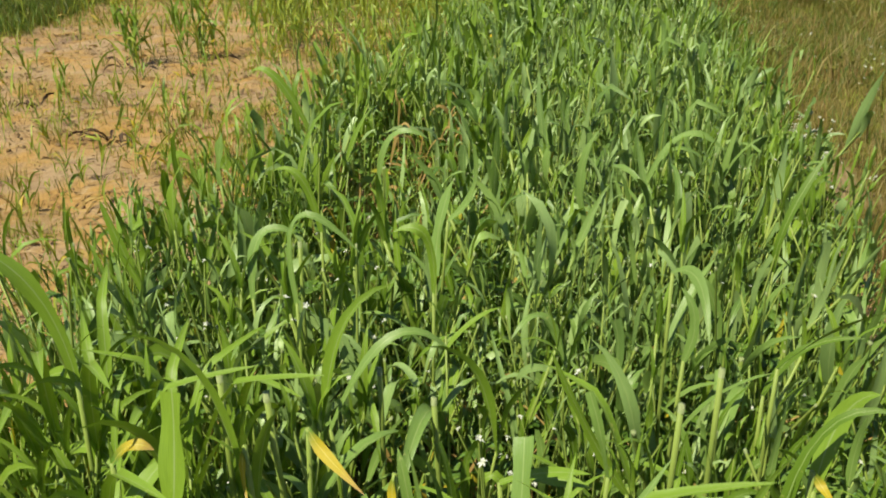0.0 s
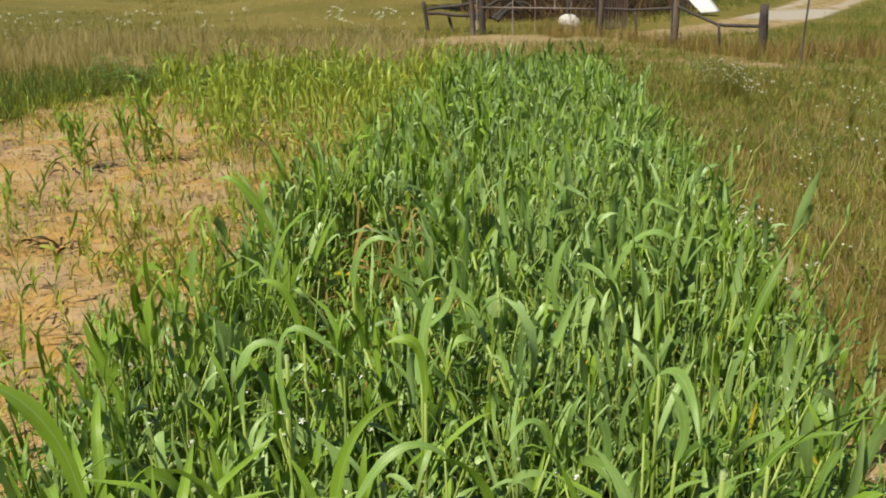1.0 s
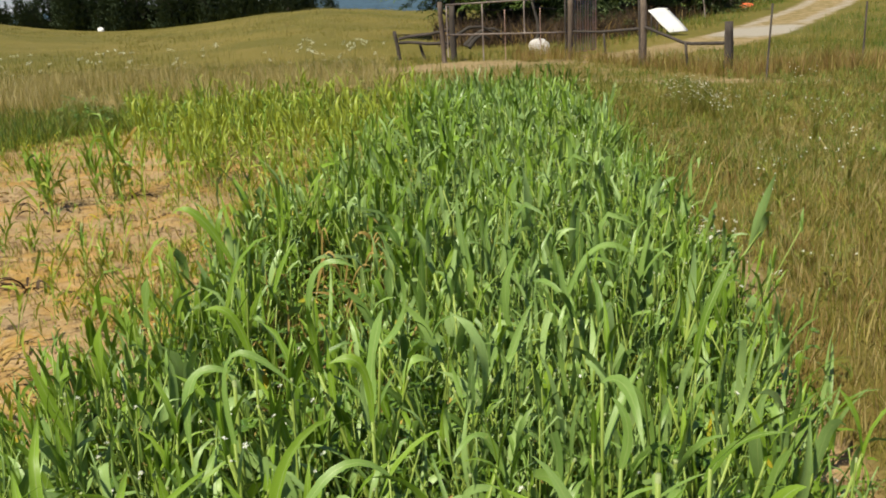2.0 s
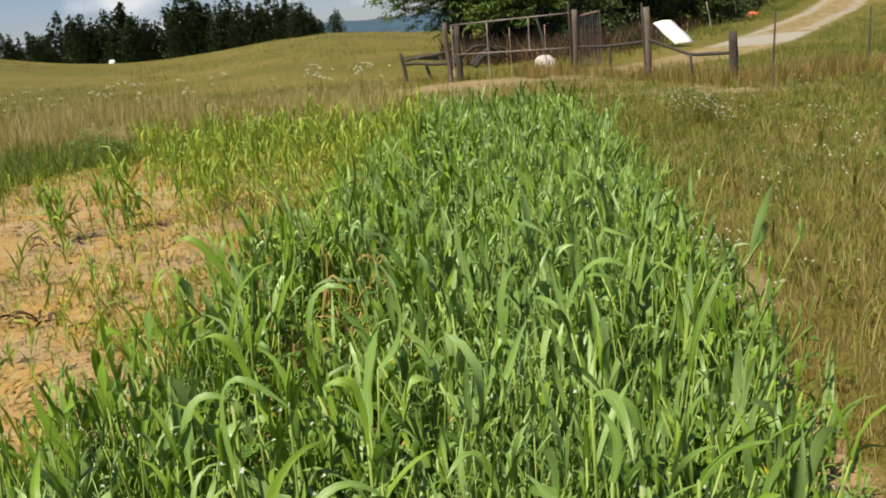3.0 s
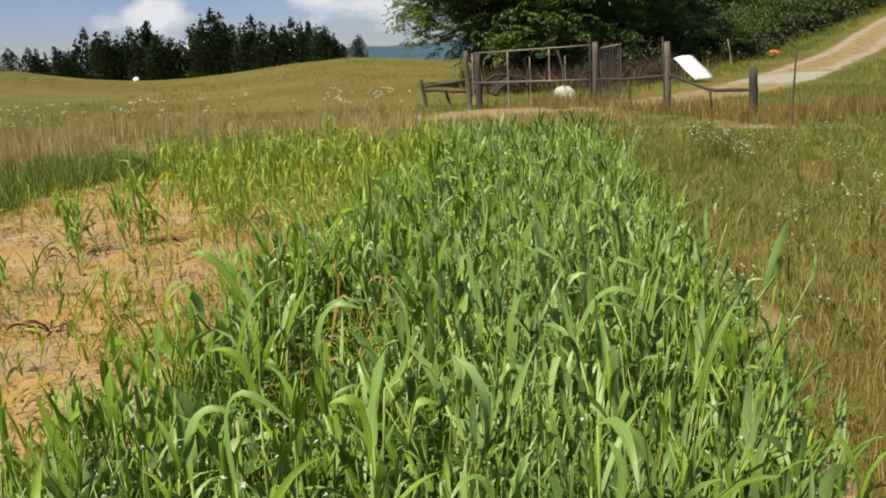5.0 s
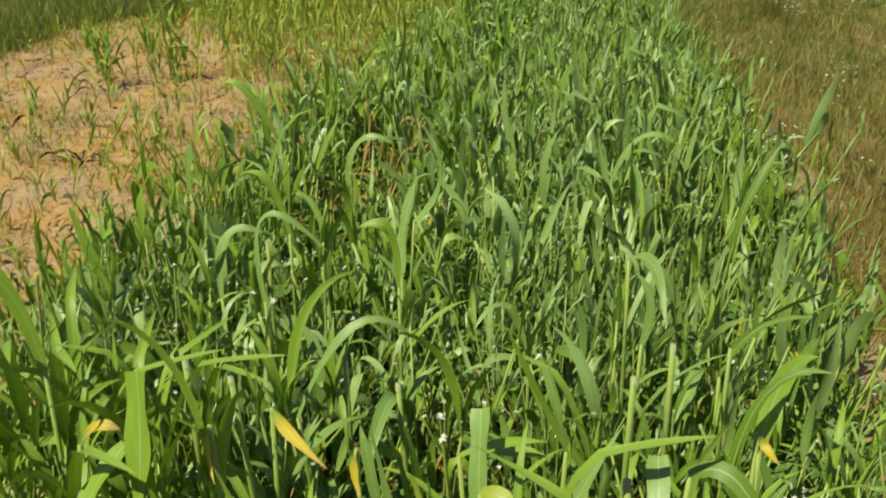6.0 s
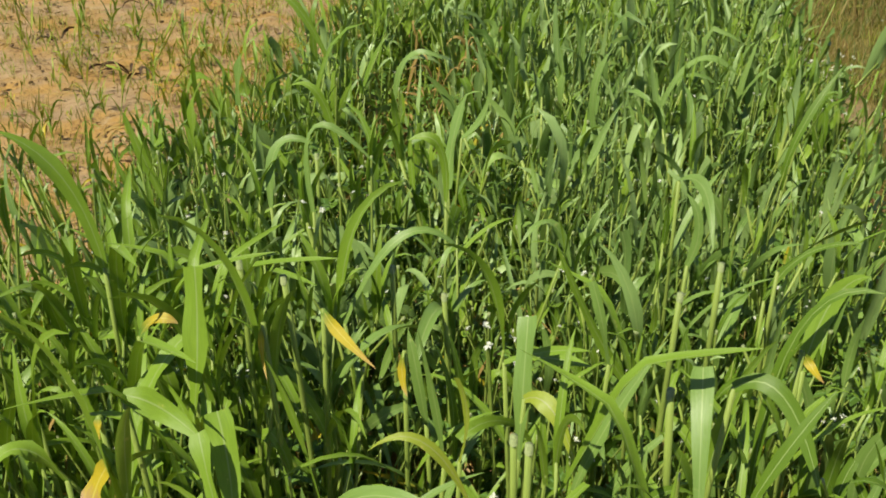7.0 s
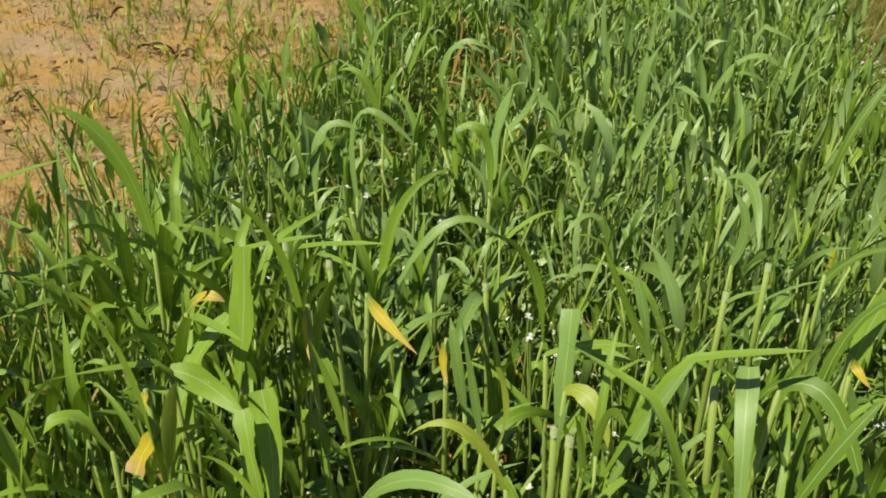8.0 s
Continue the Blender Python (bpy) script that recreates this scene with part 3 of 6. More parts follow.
def build_strip():
    def kinds(n, segs, wide, green, droop=0.5, main=1):
        return [as_template(plant_pieces(rng, rng.uniform(0.40, 0.62) if i % 4 else rng.uniform(0.28, 0.42), int(rng.integers(4, 8)), rng.uniform(0.17, 0.30) * (1.0 if wide == 1.25 else 1.2),
                                         wide * (0.0105 + 0.0205 * rng.random() ** 1.7), main if (i % 10) < green else 8, i % 2 == 1, 0.10, segs=segs, droop=droop)) for i in range(n)]
    def rimmed(x, y):
        return np.exp(-(np.clip(np.minimum(x - STRIP_L(y), STRIP_R(y) - x), 0, 9) / 0.34) ** 2)
    def tufted(x, y):
        return np.clip(0.66 + 0.75 * wave(4.3 * x + 0.7, 3.1 * y), 0.14, 1)
    for y0, y1, n, segs, wide, size in ((1.85, 3.0, 1650, 6, 1.25, (0.70, 1.18)), (3.0, 5.6, 3000, 6, 1.62, (0.68, 1.14)), (5.6, 11.0, 4600, 5, 1.6, (0.65, 1.08)), (11.0, 14.4, 3000, 4, 1.3, (0.55, 0.92))):
        x, y = spread(rng, n, -1.7, 2.4, y0, y1, lambda x, y: thick(x, y) * tufted(x, y) * (1 - rimmed(x, y)))
        west = x < STRIP_L(y) + (0.55 + 0.12 * wave(1.1 * x, 0.9 * y)) * (STRIP_R(y) - STRIP_L(y))
        stuff("sorghum_stand", kinds(24, segs, wide, 3, 0.5 if y0 < 3 else 0.32), LEAF_MATS, on_ground(x[west], y[west]), "dense blue-green sorghum in the middle of the strip", rng, size, 0.12, "forage crop")
        stuff("sorghum_stand", kinds(24, segs, wide, 4, 0.55 if y0 < 3 else 0.36, 0 if y0 < 5 else 1), LEAF_MATS, on_ground(x[~west], y[~west]), "dense deep green sorghum towards the dry meadow", rng, size, 0.14, "forage crop")
        x, y = spread(rng, n, -1.8, 2.5, y0, y1, lambda x, y: thick(x, y) * tufted(x, y) * rimmed(x, y))
        west = x < 0.5 * (STRIP_L(y) + STRIP_R(y))
        stuff("sorghum_rim", kinds(20, segs, wide, 9, 0.5), LEAF_MATS, on_ground(x[west], y[west]), "fresh green sorghum bordering the bare clay", rng, size, 0.18, "forage crop")
        stuff("sorghum_rim", kinds(20, segs, 0.78 * wide, 9, 0.85, 1), LEAF_MATS, on_ground(x[~west], y[~west]), "arching green sorghum bordering the dry meadow", rng, (0.85 * size[0], 0.80 * size[1]), 0.09, "forage crop")
    # feathery plants whose thin blades arch out over the dry meadow
    arching = [as_template(plant_pieces(rng, rng.uniform(0.30, 0.50), int(rng.integers(6, 9)), rng.uniform(0.26, 0.38), rng.uniform(0.008, 0.015),
                                        (1, 7, 0, 7, 7)[i % 5], False, 0.04, 66, 6, 1.0)) for i in range(20)]
    x, y = spread(rng, 2600, 0.2, 2.4, 1.6, 11.0, lambda x, y: in_strip(x, y) * np.exp(-((STRIP_R(y) - 0.18 - x) / 0.32) ** 2) * np.clip(0.6 + 0.5 * wave(3.1 * x, 2.3 * y), 0.15, 1))
    stuff("arching_sorghum", arching, LEAF_MATS, on_ground(x, y), "fine arching sorghum blades beside the meadow", rng, (0.70, 1.0), 0.10, "forage crop")
    stubs = [as_template(plant_pieces(rng, rng.uniform(0.48, 0.76), int(rng.integers(0, 4)), rng.uniform(0.14, 0.28), rng.uniform(0.013, 0.024),
                                      i % 2, i % 3 != 0, 0.2, 78, 5, 0.15)) for i in range(16)]
    x, y = spread(rng, 6000, -1.5, 2.2, 0.98, 10.0, lambda x, y: thick(x, y) * np.clip(1.25 - 0.09 * y, 0.2, 1) * np.clip(0.55 + 0.55 * wave(1.7 * x, 1.1 * y), 0.15, 1))
    stuff("sorghum_stubs", stubs, LEAF_MATS, on_ground(x, y), "browsed sorghum stalks with pale cut ends", rng, (0.7, 1.1), 0.07, "forage crop")
    tillers = [as_template(plant_pieces(rng, rng.uniform(0.42, 0.68), int(rng.integers(5, 8)), rng.uniform(0.09, 0.18), rng.uniform(0.006, 0.012),
                                        8 if i % 3 else 1, i % 2 == 1, 0.06, 68, 4, 0.8)) for i in range(14)]
    x, y = spread(rng, 1900, -1.4, 2.1, 1.5, 8.0, lambda x, y: thick(x, y) * np.clip(0.45 + 0.5 * wave(2.3 * x + 1, 1.9 * y) + np.exp(-(((x - 0.2) / 0.55) ** 2 + ((y - 4.2) / 1.5) ** 2)), 0.1, 1))
    stuff("thin_sorghum_tillers", tillers, LEAF_MATS, on_ground(x, y), "thin pale side shoots with short curled blades", rng, (0.8, 1.15), 0.14, "forage crop")
    withered = [as_template(plant_pieces(rng, rng.uniform(0.12, 0.40), int(rng.integers(2, 5)), rng.uniform(0.14, 0.30), rng.uniform(0.007, 0.014),
                                         3, i % 2 == 1, 0.0, 55, 6, 0.9)) for i in range(12)]
    x, y = spread(rng, 900, -1.4, 1.5, 1.0, 5.5, lambda x, y: in_strip(x, y) * np.clip(0.35 + 0.5 * wave(2.7 * x, 2.1 * y) + 1.2 * (in_strip(x, y) - thick(x, y)), 0.1, 1))
    stuff("withered_sorghum", withered, LEAF_MATS, on_ground(x, y), "withered tan shoots among the stalks", rng, (0.6, 1.2), 0.25, "dead plants")
    # taller dark plants at the strip's far end and along its meadow side
    dark = [as_template(plant_pieces(rng, rng.uniform(0.55, 0.75), int(rng.integers(5, 8)), rng.uniform(0.24, 0.36), rng.uniform(0.022, 0.034),
                                     7, i % 3 == 2, 0.0, 76, 5, 0.4)) for i in range(10)]
    x, y = spread(rng, 420, 0.6, 2.4, 7.0, 13.6, lambda x, y: in_strip(x, y) * np.clip(np.exp(-((x - 2.1) / 0.30) ** 2) * smooth01((y - 10.8) / 1.2) + 0.10, 0, 1))
    stuff("tall_dark_sorghum", dark, LEAF_MATS, on_ground(x, y), "tall dark sorghum towards the strip's far end", rng, (0.8, 1.1), 0.08, "forage crop")
    # paler, thinner rows beyond the bare clay
    pale = [as_template(plant_pieces(rng, rng.uniform(0.30, 0.52), int(rng.integers(4, 7)), rng.uniform(0.20, 0.36),
                                     rng.uniform(0.013, 0.026), 6 if i % 5 else 1, i % 3 == 2, 0.03, 74, segs=6)) for i in range(16)]
    def keep(x, y):
        near = 7.6 + 2.0 * np.clip(-2.0 - x, 0, 3)
        return np.clip((y - near) / 0.9, 0, 1) * np.clip((x + 4.6) / 0.7, 0, 1) * (x < STRIP_L(y) + 0.2) * np.clip(0.6 + 0.6 * wave(1.5 * x, 1.2 * y), 0.12, 1)
    x, y = spread(rng, 1700, -4.6, 0.2, 7.4, 14.4, keep)
    stuff("pale_sorghum_rows", pale, LEAF_MATS, on_ground(x, y), "thin yellow-green sorghum rows on clay", rng, (0.8, 1.3), 0.12, "forage crop")


build_near_plants()
build_strip()


# ---- single blades that stand out ----
def hero(base, mid, tip, width, main, blunt=False, shade=False):
    """A plant whose one large blade runs from base over mid to tip; its stalk comes up from the ground below."""
    b, m, e = (np.array(q) for q in (base, mid, tip))
    c = 2 * m - 0.5 * (b + e)
    n = 10
    t = np.linspace(0, 1, n + 1)[:, None]
    spine = (1 - t) ** 2 * b + 2 * t * (1 - t) * c + t ** 2 * e
    d = np.gradient(spine, axis=0)
    d /= np.linalg.norm(d, axis=1)[:, None]
    to_light = np.array([-0.45, -0.50, 0.74])
    side = np.cross(d, to_light)
    side /= np.linalg.norm(side, axis=1)[:, None]
    nrm = np.cross(side, d)
    roll = 1.2 if shade else rng.normal(0, 0.16)
    side, nrm = side * math.cos(roll) + nrm * math.sin(roll), nrm * math.cos(roll) - side * math.sin(roll)
    q = t[:, 0] * (0.55 if blunt else 1.0)
    w = 0.5 * width * (1 + 0.10 * np.sin(7 * t[:, 0] + 2 * b[0] * 40)) * np.clip(0.45 + 1.5 * q, 0, 1) * np.clip(1 - q ** 3.0, 0.02, 1) ** 0.85
    if blunt:
        w = 0.5 * width * (1 + 0.05 * np.sin(9 * t[:, 0] + 2 * b[0] * 40)) * np.clip(0.42 + 0.75 * t[:, 0], 0, 1)
        w[-1] *= 0.80
    ph = rng.uniform(0, 6)
    v, f, uv = [], [], []
    for i in range(n + 1):
        for s in (-1, 0, 1):
            up = abs(s) * w[i] * (0.20 + 0.26 * math.sin(9 * t[i, 0] + ph + 1.7 * s))
            v.append(spine[i] + s * w[i] * side[i] + up * nrm[i])
    for i in range(n):
        for j in (0, 1):
            f.append((3 * i + j, 3 * i + j + 1, 3 * i + j + 4, 3 * i + j + 3))
            a0, a1 = t[i, 0], t[i + 1, 0]
            uv.append(((j / 2, a0), (j / 2 + 0.5, a0), (j / 2 + 0.5, a1), (j / 2, a1)))
    foot = np.array([b[0] + rng.normal(0, 0.03), b[1] + rng.uniform(0, 0.08), 0.0])
    foot[2] = float(ground_z(foot[0], foot[1]))
    ob = new("sorghum_plant")
    ob.empty_display_size = 0.1
    ob.matrix_basis = Matrix.Translation(foot)
    kind = {0: "blue-green sorghum plant with one broad", 1: "fresh green sorghum plant with one broad", 2: "sorghum plant with one bright yellow",
            3: "sorghum plant with one withered brown", 6: "sorghum plant with one pale yellow-green", 7: "deep green sorghum plant with one broad"}[main]
    tagged(ob, kind + (" bitten-off blade" if blunt else " arching blade"), "plant", "forage plants in the strip")
    big = Geo()
    big.add(np.array(v) - foot, np.array(f), np.array(uv), main)
    part("leaf", big.mesh("leaf", LEAF_MATS), ob)
    st = Geo()
    k = np.linspace(0, 1, 5)[:, None]
    st.add(*tube_geo((b - foot) * k + np.array([0, 0, -0.02]) * (1 - k), np.linspace(0.006, 0.004, 5), 6), None, 4)
    part("stalk", st.mesh("stalk", LEAF_MATS), ob)
    for i in range(2):
        g = Geo()
        at = (b - foot) * rng.uniform(0.35, 0.8)
        g.add(*leaf_geo(rng, rng.uniform(0.20, 0.32), min(width * 0.8, 0.021), 60, rng.uniform(40, 110), rng.uniform(0, 6.28), at, n=8), mat=1 if main > 1 else main)
        part("leaf", g.mesh("leaf", LEAF_MATS), ob)


hero((-0.499, 1.220, 0.750), (-0.492, 1.260, 0.865), (-0.497, 1.300, 0.968), 0.054, 1, blunt=True)
hero((-0.520, 1.280, 0.861), (-0.549, 1.220, 0.825), (-0.560, 1.170, 0.775), 0.042, 1)
hero((-0.560, 1.150, 0.847), (-0.504, 1.140, 0.837), (-0.432, 1.100, 0.815), 0.04, 1)
hero((-0.022, 1.270, 0.679), (-0.019, 1.300, 0.802), (-0.016, 1.360, 0.876), 0.036, 0, blunt=True)
hero((0.206, 1.100, 0.773), (0.208, 1.150, 0.846), (0.216, 1.220, 0.894), 0.031, 0, blunt=True)
hero((0.333, 1.300, 0.611), (0.370, 1.340, 0.882), (0.467, 1.320, 0.962), 0.022, 7)
hero((0.254, 1.200, 0.877), (0.308, 1.170, 0.888), (0.352, 1.100, 0.791), 0.03, 7)
hero((-0.339, 1.400, 0.848), (-0.310, 1.370, 0.827), (-0.239, 1.300, 0.809), 0.020, 2)
hero((-0.017, 1.280, 0.783), (0.023, 1.250, 0.788), (0.062, 1.200, 0.718), 0.028, 6)
hero((-0.374, 1.700, 0.638), (-0.262, 1.750, 0.813), (-0.147, 1.780, 0.768), 0.024, 0)
hero((-0.645, 2.150, 0.684), (-0.627, 2.200, 0.830), (-0.527, 2.220, 0.815), 0.03, 0)
hero((-0.540, 2.150, 0.676), (-0.535, 2.200, 0.877), (-0.390, 2.200, 0.786), 0.026, 0)
hero((-0.224, 2.300, 0.686), (-0.217, 2.360, 0.799), (-0.185, 2.400, 0.908), 0.05, 0)
hero((-0.210, 2.100, 0.737), (-0.225, 2.100, 0.875), (-0.297, 2.100, 0.886), 0.034, 1)
hero((0.486, 2.300, 0.503), (0.454, 2.300, 0.661), (0.374, 2.300, 0.716), 0.032, 0)
hero((-0.744, 1.500, 0.850), (-0.787, 1.500, 1.016), (-0.877, 1.480, 1.103), 0.036, 1)
hero((-0.391, 1.060, 0.715), (-0.404, 1.100, 0.776), (-0.426, 1.140, 0.837), 0.042, 1, blunt=True)
hero((-0.399, 1.040, 0.732), (-0.416, 1.060, 0.788), (-0.438, 1.100, 0.832), 0.028, 1, blunt=True)
hero((-0.599, 1.300, 0.844), (-0.568, 1.300, 0.877), (-0.535, 1.300, 0.871), 0.022, 2)
hero((-0.559, 1.100, 0.779), (-0.583, 1.100, 0.751), (-0.595, 1.080, 0.717), 0.036, 2, blunt=True)
hero((-0.600, 1.150, 0.809), (-0.599, 1.140, 0.797), (-0.596, 1.130, 0.780), 0.016, 2)
hero((-0.269, 1.050, 0.741), (-0.193, 1.020, 0.818), (-0.096, 0.980, 0.820), 0.028, 0)
hero((0.066, 1.300, 0.599), (0.114, 1.320, 0.721), (0.193, 1.360, 0.849), 0.024, 0)
hero((-0.422, 1.350, 0.848), (-0.425, 1.340, 0.813), (-0.408, 1.300, 0.778), 0.011, 2)
hero((-0.203, 1.350, 0.810), (-0.206, 1.340, 0.774), (-0.196, 1.320, 0.747), 0.016, 2)
hero((0.470, 1.80, 0.745), (0.600, 1.80, 0.850), (0.752, 1.80, 0.885), 0.018, 7, shade=True)
hero((-0.984, 2.300, 0.617), (-1.031, 2.300, 0.776), (-1.058, 2.300, 0.869), 0.034, 1)
hero((-1.041, 2.700, 0.629), (-1.031, 2.700, 0.754), (-0.993, 2.700, 0.840), 0.05, 1)
hero((-0.990, 3.000, 0.672), (-0.984, 3.000, 0.771), (-0.966, 3.000, 0.847), 0.05, 0)
hero((-0.868, 3.800, 0.637), (-1.006, 3.800, 0.867), (-1.114, 3.800, 0.850), 0.035, 1)
hero((0.657, 2.500, 0.634), (0.681, 2.500, 0.798), (0.781, 2.550, 0.970), 0.026, 7)
hero((-0.493, 5.000, 0.703), (-0.437, 5.000, 0.900), (-0.452, 5.000, 1.060), 0.030, 7, shade=True)
hero((0.296, 2.000, 0.848), (0.351, 2.000, 0.831), (0.364, 1.900, 0.736), 0.03, 0)
hero((0.256, 1.050, 0.822), (0.288, 1.060, 0.894), (0.334, 1.080, 0.963), 0.02, 7)
hero((0.385, 1.350, 0.845), (0.399, 1.340, 0.824), (0.405, 1.300, 0.825), 0.014, 2)
hero((-0.177, 1.400, 0.635), (-0.191, 1.400, 0.736), (-0.207, 1.420, 0.806), 0.026, 0)
hero((-0.050, 1.380, 0.778), (0.012, 1.360, 0.815), (0.077, 1.320, 0.846), 0.018, 1)
hero((0.126, 1.500, 0.705), (0.108, 1.500, 0.793), (0.089, 1.520, 0.855), 0.02, 0, blunt=True)
hero((0.316, 1.900, 0.698), (0.330, 1.900, 0.790), (0.300, 1.920, 0.854), 0.026, 0)
hero((-0.213, 2.600, 0.720), (-0.141, 2.600, 0.818), (-0.147, 2.600, 0.952), 0.03, 0)
hero((0.182, 2.700, 0.671), (0.156, 2.700, 0.832), (0.204, 2.700, 0.967), 0.032, 0)
hero((0.424, 3.200, 0.648), (0.528, 3.200, 0.808), (0.666, 3.200, 0.757), 0.03, 0)
hero((-0.550, 2.500, 0.717), (-0.595, 2.500, 0.868), (-0.669, 2.500, 0.890), 0.03, 1)
hero((-0.466, 3.000, 0.696), (-0.414, 3.000, 0.849), (-0.303, 3.000, 0.841), 0.03, 0)
hero((-1.107, 1.900, 0.556), (-0.975, 1.850, 0.649), (-0.907, 1.800, 0.628), 0.03, 1)
hero((-0.983, 1.800, 0.541), (-1.012, 1.800, 0.704), (-1.032, 1.780, 0.817), 0.026, 1)
hero((-0.948, 2.100, 0.531), (-0.971, 2.100, 0.653), (-1.015, 2.080, 0.750), 0.03, 1)
hero((-0.990, 2.600, 0.469), (-1.019, 2.600, 0.649), (-1.064, 2.550, 0.720), 0.034, 1)
hero((-0.926, 1.600, 0.554), (-0.782, 1.550, 0.687), (-0.698, 1.500, 0.657), 0.034, 1)
hero((0.086, 2.000, 0.630), (0.032, 2.000, 0.739), (-0.033, 1.950, 0.709), 0.026, 0)
hero((0.391, 1.350, 0.811), (0.423, 1.380, 0.915), (0.459, 1.360, 0.966), 0.034, 1)
hero((0.484, 1.900, 0.624), (0.547, 1.900, 0.732), (0.640, 1.850, 0.789), 0.02, 7)
hero((-0.832, 1.350, 0.625), (-0.858, 1.330, 0.751), (-0.887, 1.300, 0.809), 0.03, 1)
hero((-0.669, 1.150, 0.689), (-0.715, 1.130, 0.760), (-0.756, 1.100, 0.728), 0.032, 1)
hero((-0.749, 1.100, 0.635), (-0.754, 1.100, 0.738), (-0.784, 1.100, 0.793), 0.034, 1)
hero((-0.089, 1.150, 0.701), (-0.154, 1.150, 0.800), (-0.227, 1.150, 0.777), 0.016, 6)
hero((-0.142, 1.350, 0.596), (-0.157, 1.350, 0.719), (-0.182, 1.350, 0.853), 0.022, 0)
hero((-0.113, 1.300, 0.642), (-0.102, 1.300, 0.730), (-0.118, 1.300, 0.801), 0.014, 6, blunt=True)
hero((-0.321, 1.250, 0.563), (-0.358, 1.250, 0.756), (-0.392, 1.250, 0.852), 0.020, 1)
hero((0.176, 1.600, 0.594), (0.104, 1.600, 0.720), (0.029, 1.600, 0.884), 0.024, 1)
hero((-0.011, 1.400, 0.778), (0.035, 1.380, 0.790), (0.083, 1.350, 0.799), 0.026, 1)


def cut_stalk(x, y, top, radius=0.0052):
    """A browsed stalk in its pale sheath, cut off square, with one torn blade."""
    z = float(ground_z(x, y))
    ob = new("cut_stalk")
    ob.empty_display_size = 0.1
    ob.matrix_basis = Matrix.Translation((x, y, z))
    tagged(ob, "pale green browsed sorghum stalk with a square cut end", "plant", "browsed stalks")
    h, lean = top - z, rng.normal(0, 0.02, 2)
    k = np.linspace(0, 1, 6)
    pts = np.stack([lean[0] * (k ** 2 - 1), lean[1] * (k ** 2 - 1), k * h], 1)
    part("stalk", Geo().add(*tube_geo(pts, radius * (1.15 - 0.15 * k), 8, True, 0.08, rng), None, 4).mesh("stalk", LEAF_MATS), ob)
    tip = np.array([pts[-1] - (0, 0, 0.012), pts[-1] + (0, 0, 0.003)])
    part("cut_end", Geo().add(*tube_geo(tip, [radius * 1.08] * 2, 8), None, 5).mesh("cut_end", LEAF_MATS), ob, "pale cut end")
    at = pts[3]
    part("leaf", Geo().add(*leaf_geo(rng, rng.uniform(0.14, 0.24), 0.017, 68, rng.uniform(30, 90), rng.uniform(0, 6.28), at, blunt=0.4, n=8), mat=1).mesh("leaf", LEAF_MATS), ob)


for px, py, top in ((-0.408, 1.43, 0.886), (-0.030, 1.15, 0.815), (-0.010, 1.12, 0.826), (-0.504, 1.50, 0.873), (-0.284, 1.75, 0.744), (0.230, 1.50, 0.848),
                    (0.312, 1.60, 0.855), (-0.176, 1.70, 0.714), (-0.561, 2.30, 0.768), (0.174, 1.20, 0.867)):
    cut_stalk(px, py, top)
for i in range(24):
    gx, gy = rng.normal(-0.52, 0.15), rng.normal(4.40, 0.30)
    top = (gx + rng.normal(0, 0.05), gy - 0.05, rng.uniform(0.32, 0.58))
    hero((gx, gy, rng.uniform(0.18, 0.30)), top, (top[0] + rng.normal(0, 0.06), top[1] - 0.04, top[2] + rng.uniform(-0.08, 0.07)), rng.uniform(0.010, 0.024), 2 if i % 9 == 0 else 3)


# ---- undergrowth ----
def leaflet(rng, length, width, rise, head, start, n=4, flat=False):
    t = np.linspace(0, 1, n + 1)
    w = width * 0.5 * np.sin(np.pi * np.clip(t * 0.92 + 0.06, 0, 1)) ** 0.7
    r, z = length * t * math.cos(rise), length * t * math.sin(rise) - 0.25 * length * t ** 2
    c, s = math.cos(head), math.sin(head)
    v = []
    for i in range(n + 1):
        for k in (-1, 0, 1):
            y, up = k * w[i], abs(k) * w[i] * 0.25
            v.append((start[0] + r[i] * c - y * s, start[1] + r[i] * s + y * c, start[2] + z[i] + up))
    if flat:
        v = [q for i, q in enumerate(v) if i % 3 != 1]
        f = [(2 * i, 2 * i + 1, 2 * i + 3, 2 * i + 2) for i in range(n)]
        return np.array(v), np.array(f), np.array([((0.2, t[i]), (0.8, t[i]), (0.8, t[i + 1]), (0.2, t[i + 1])) for i in range(n)])
    f = [(3 * i + j, 3 * i + j + 1, 3 * i + j + 4, 3 * i + j + 3) for i in range(n) for j in (0, 1)]
    uv = [((j / 2, t[i]), (j / 2 + 0.5, t[i]), (j / 2 + 0.5, t[i + 1]), (j / 2, t[i + 1])) for i in range(n) for j in (0, 1)]
    return np.array(v), np.array(f), np.array(uv)


WEED_MATS = [M_BROAD, M_STALK, M_PETAL, M_EYE]


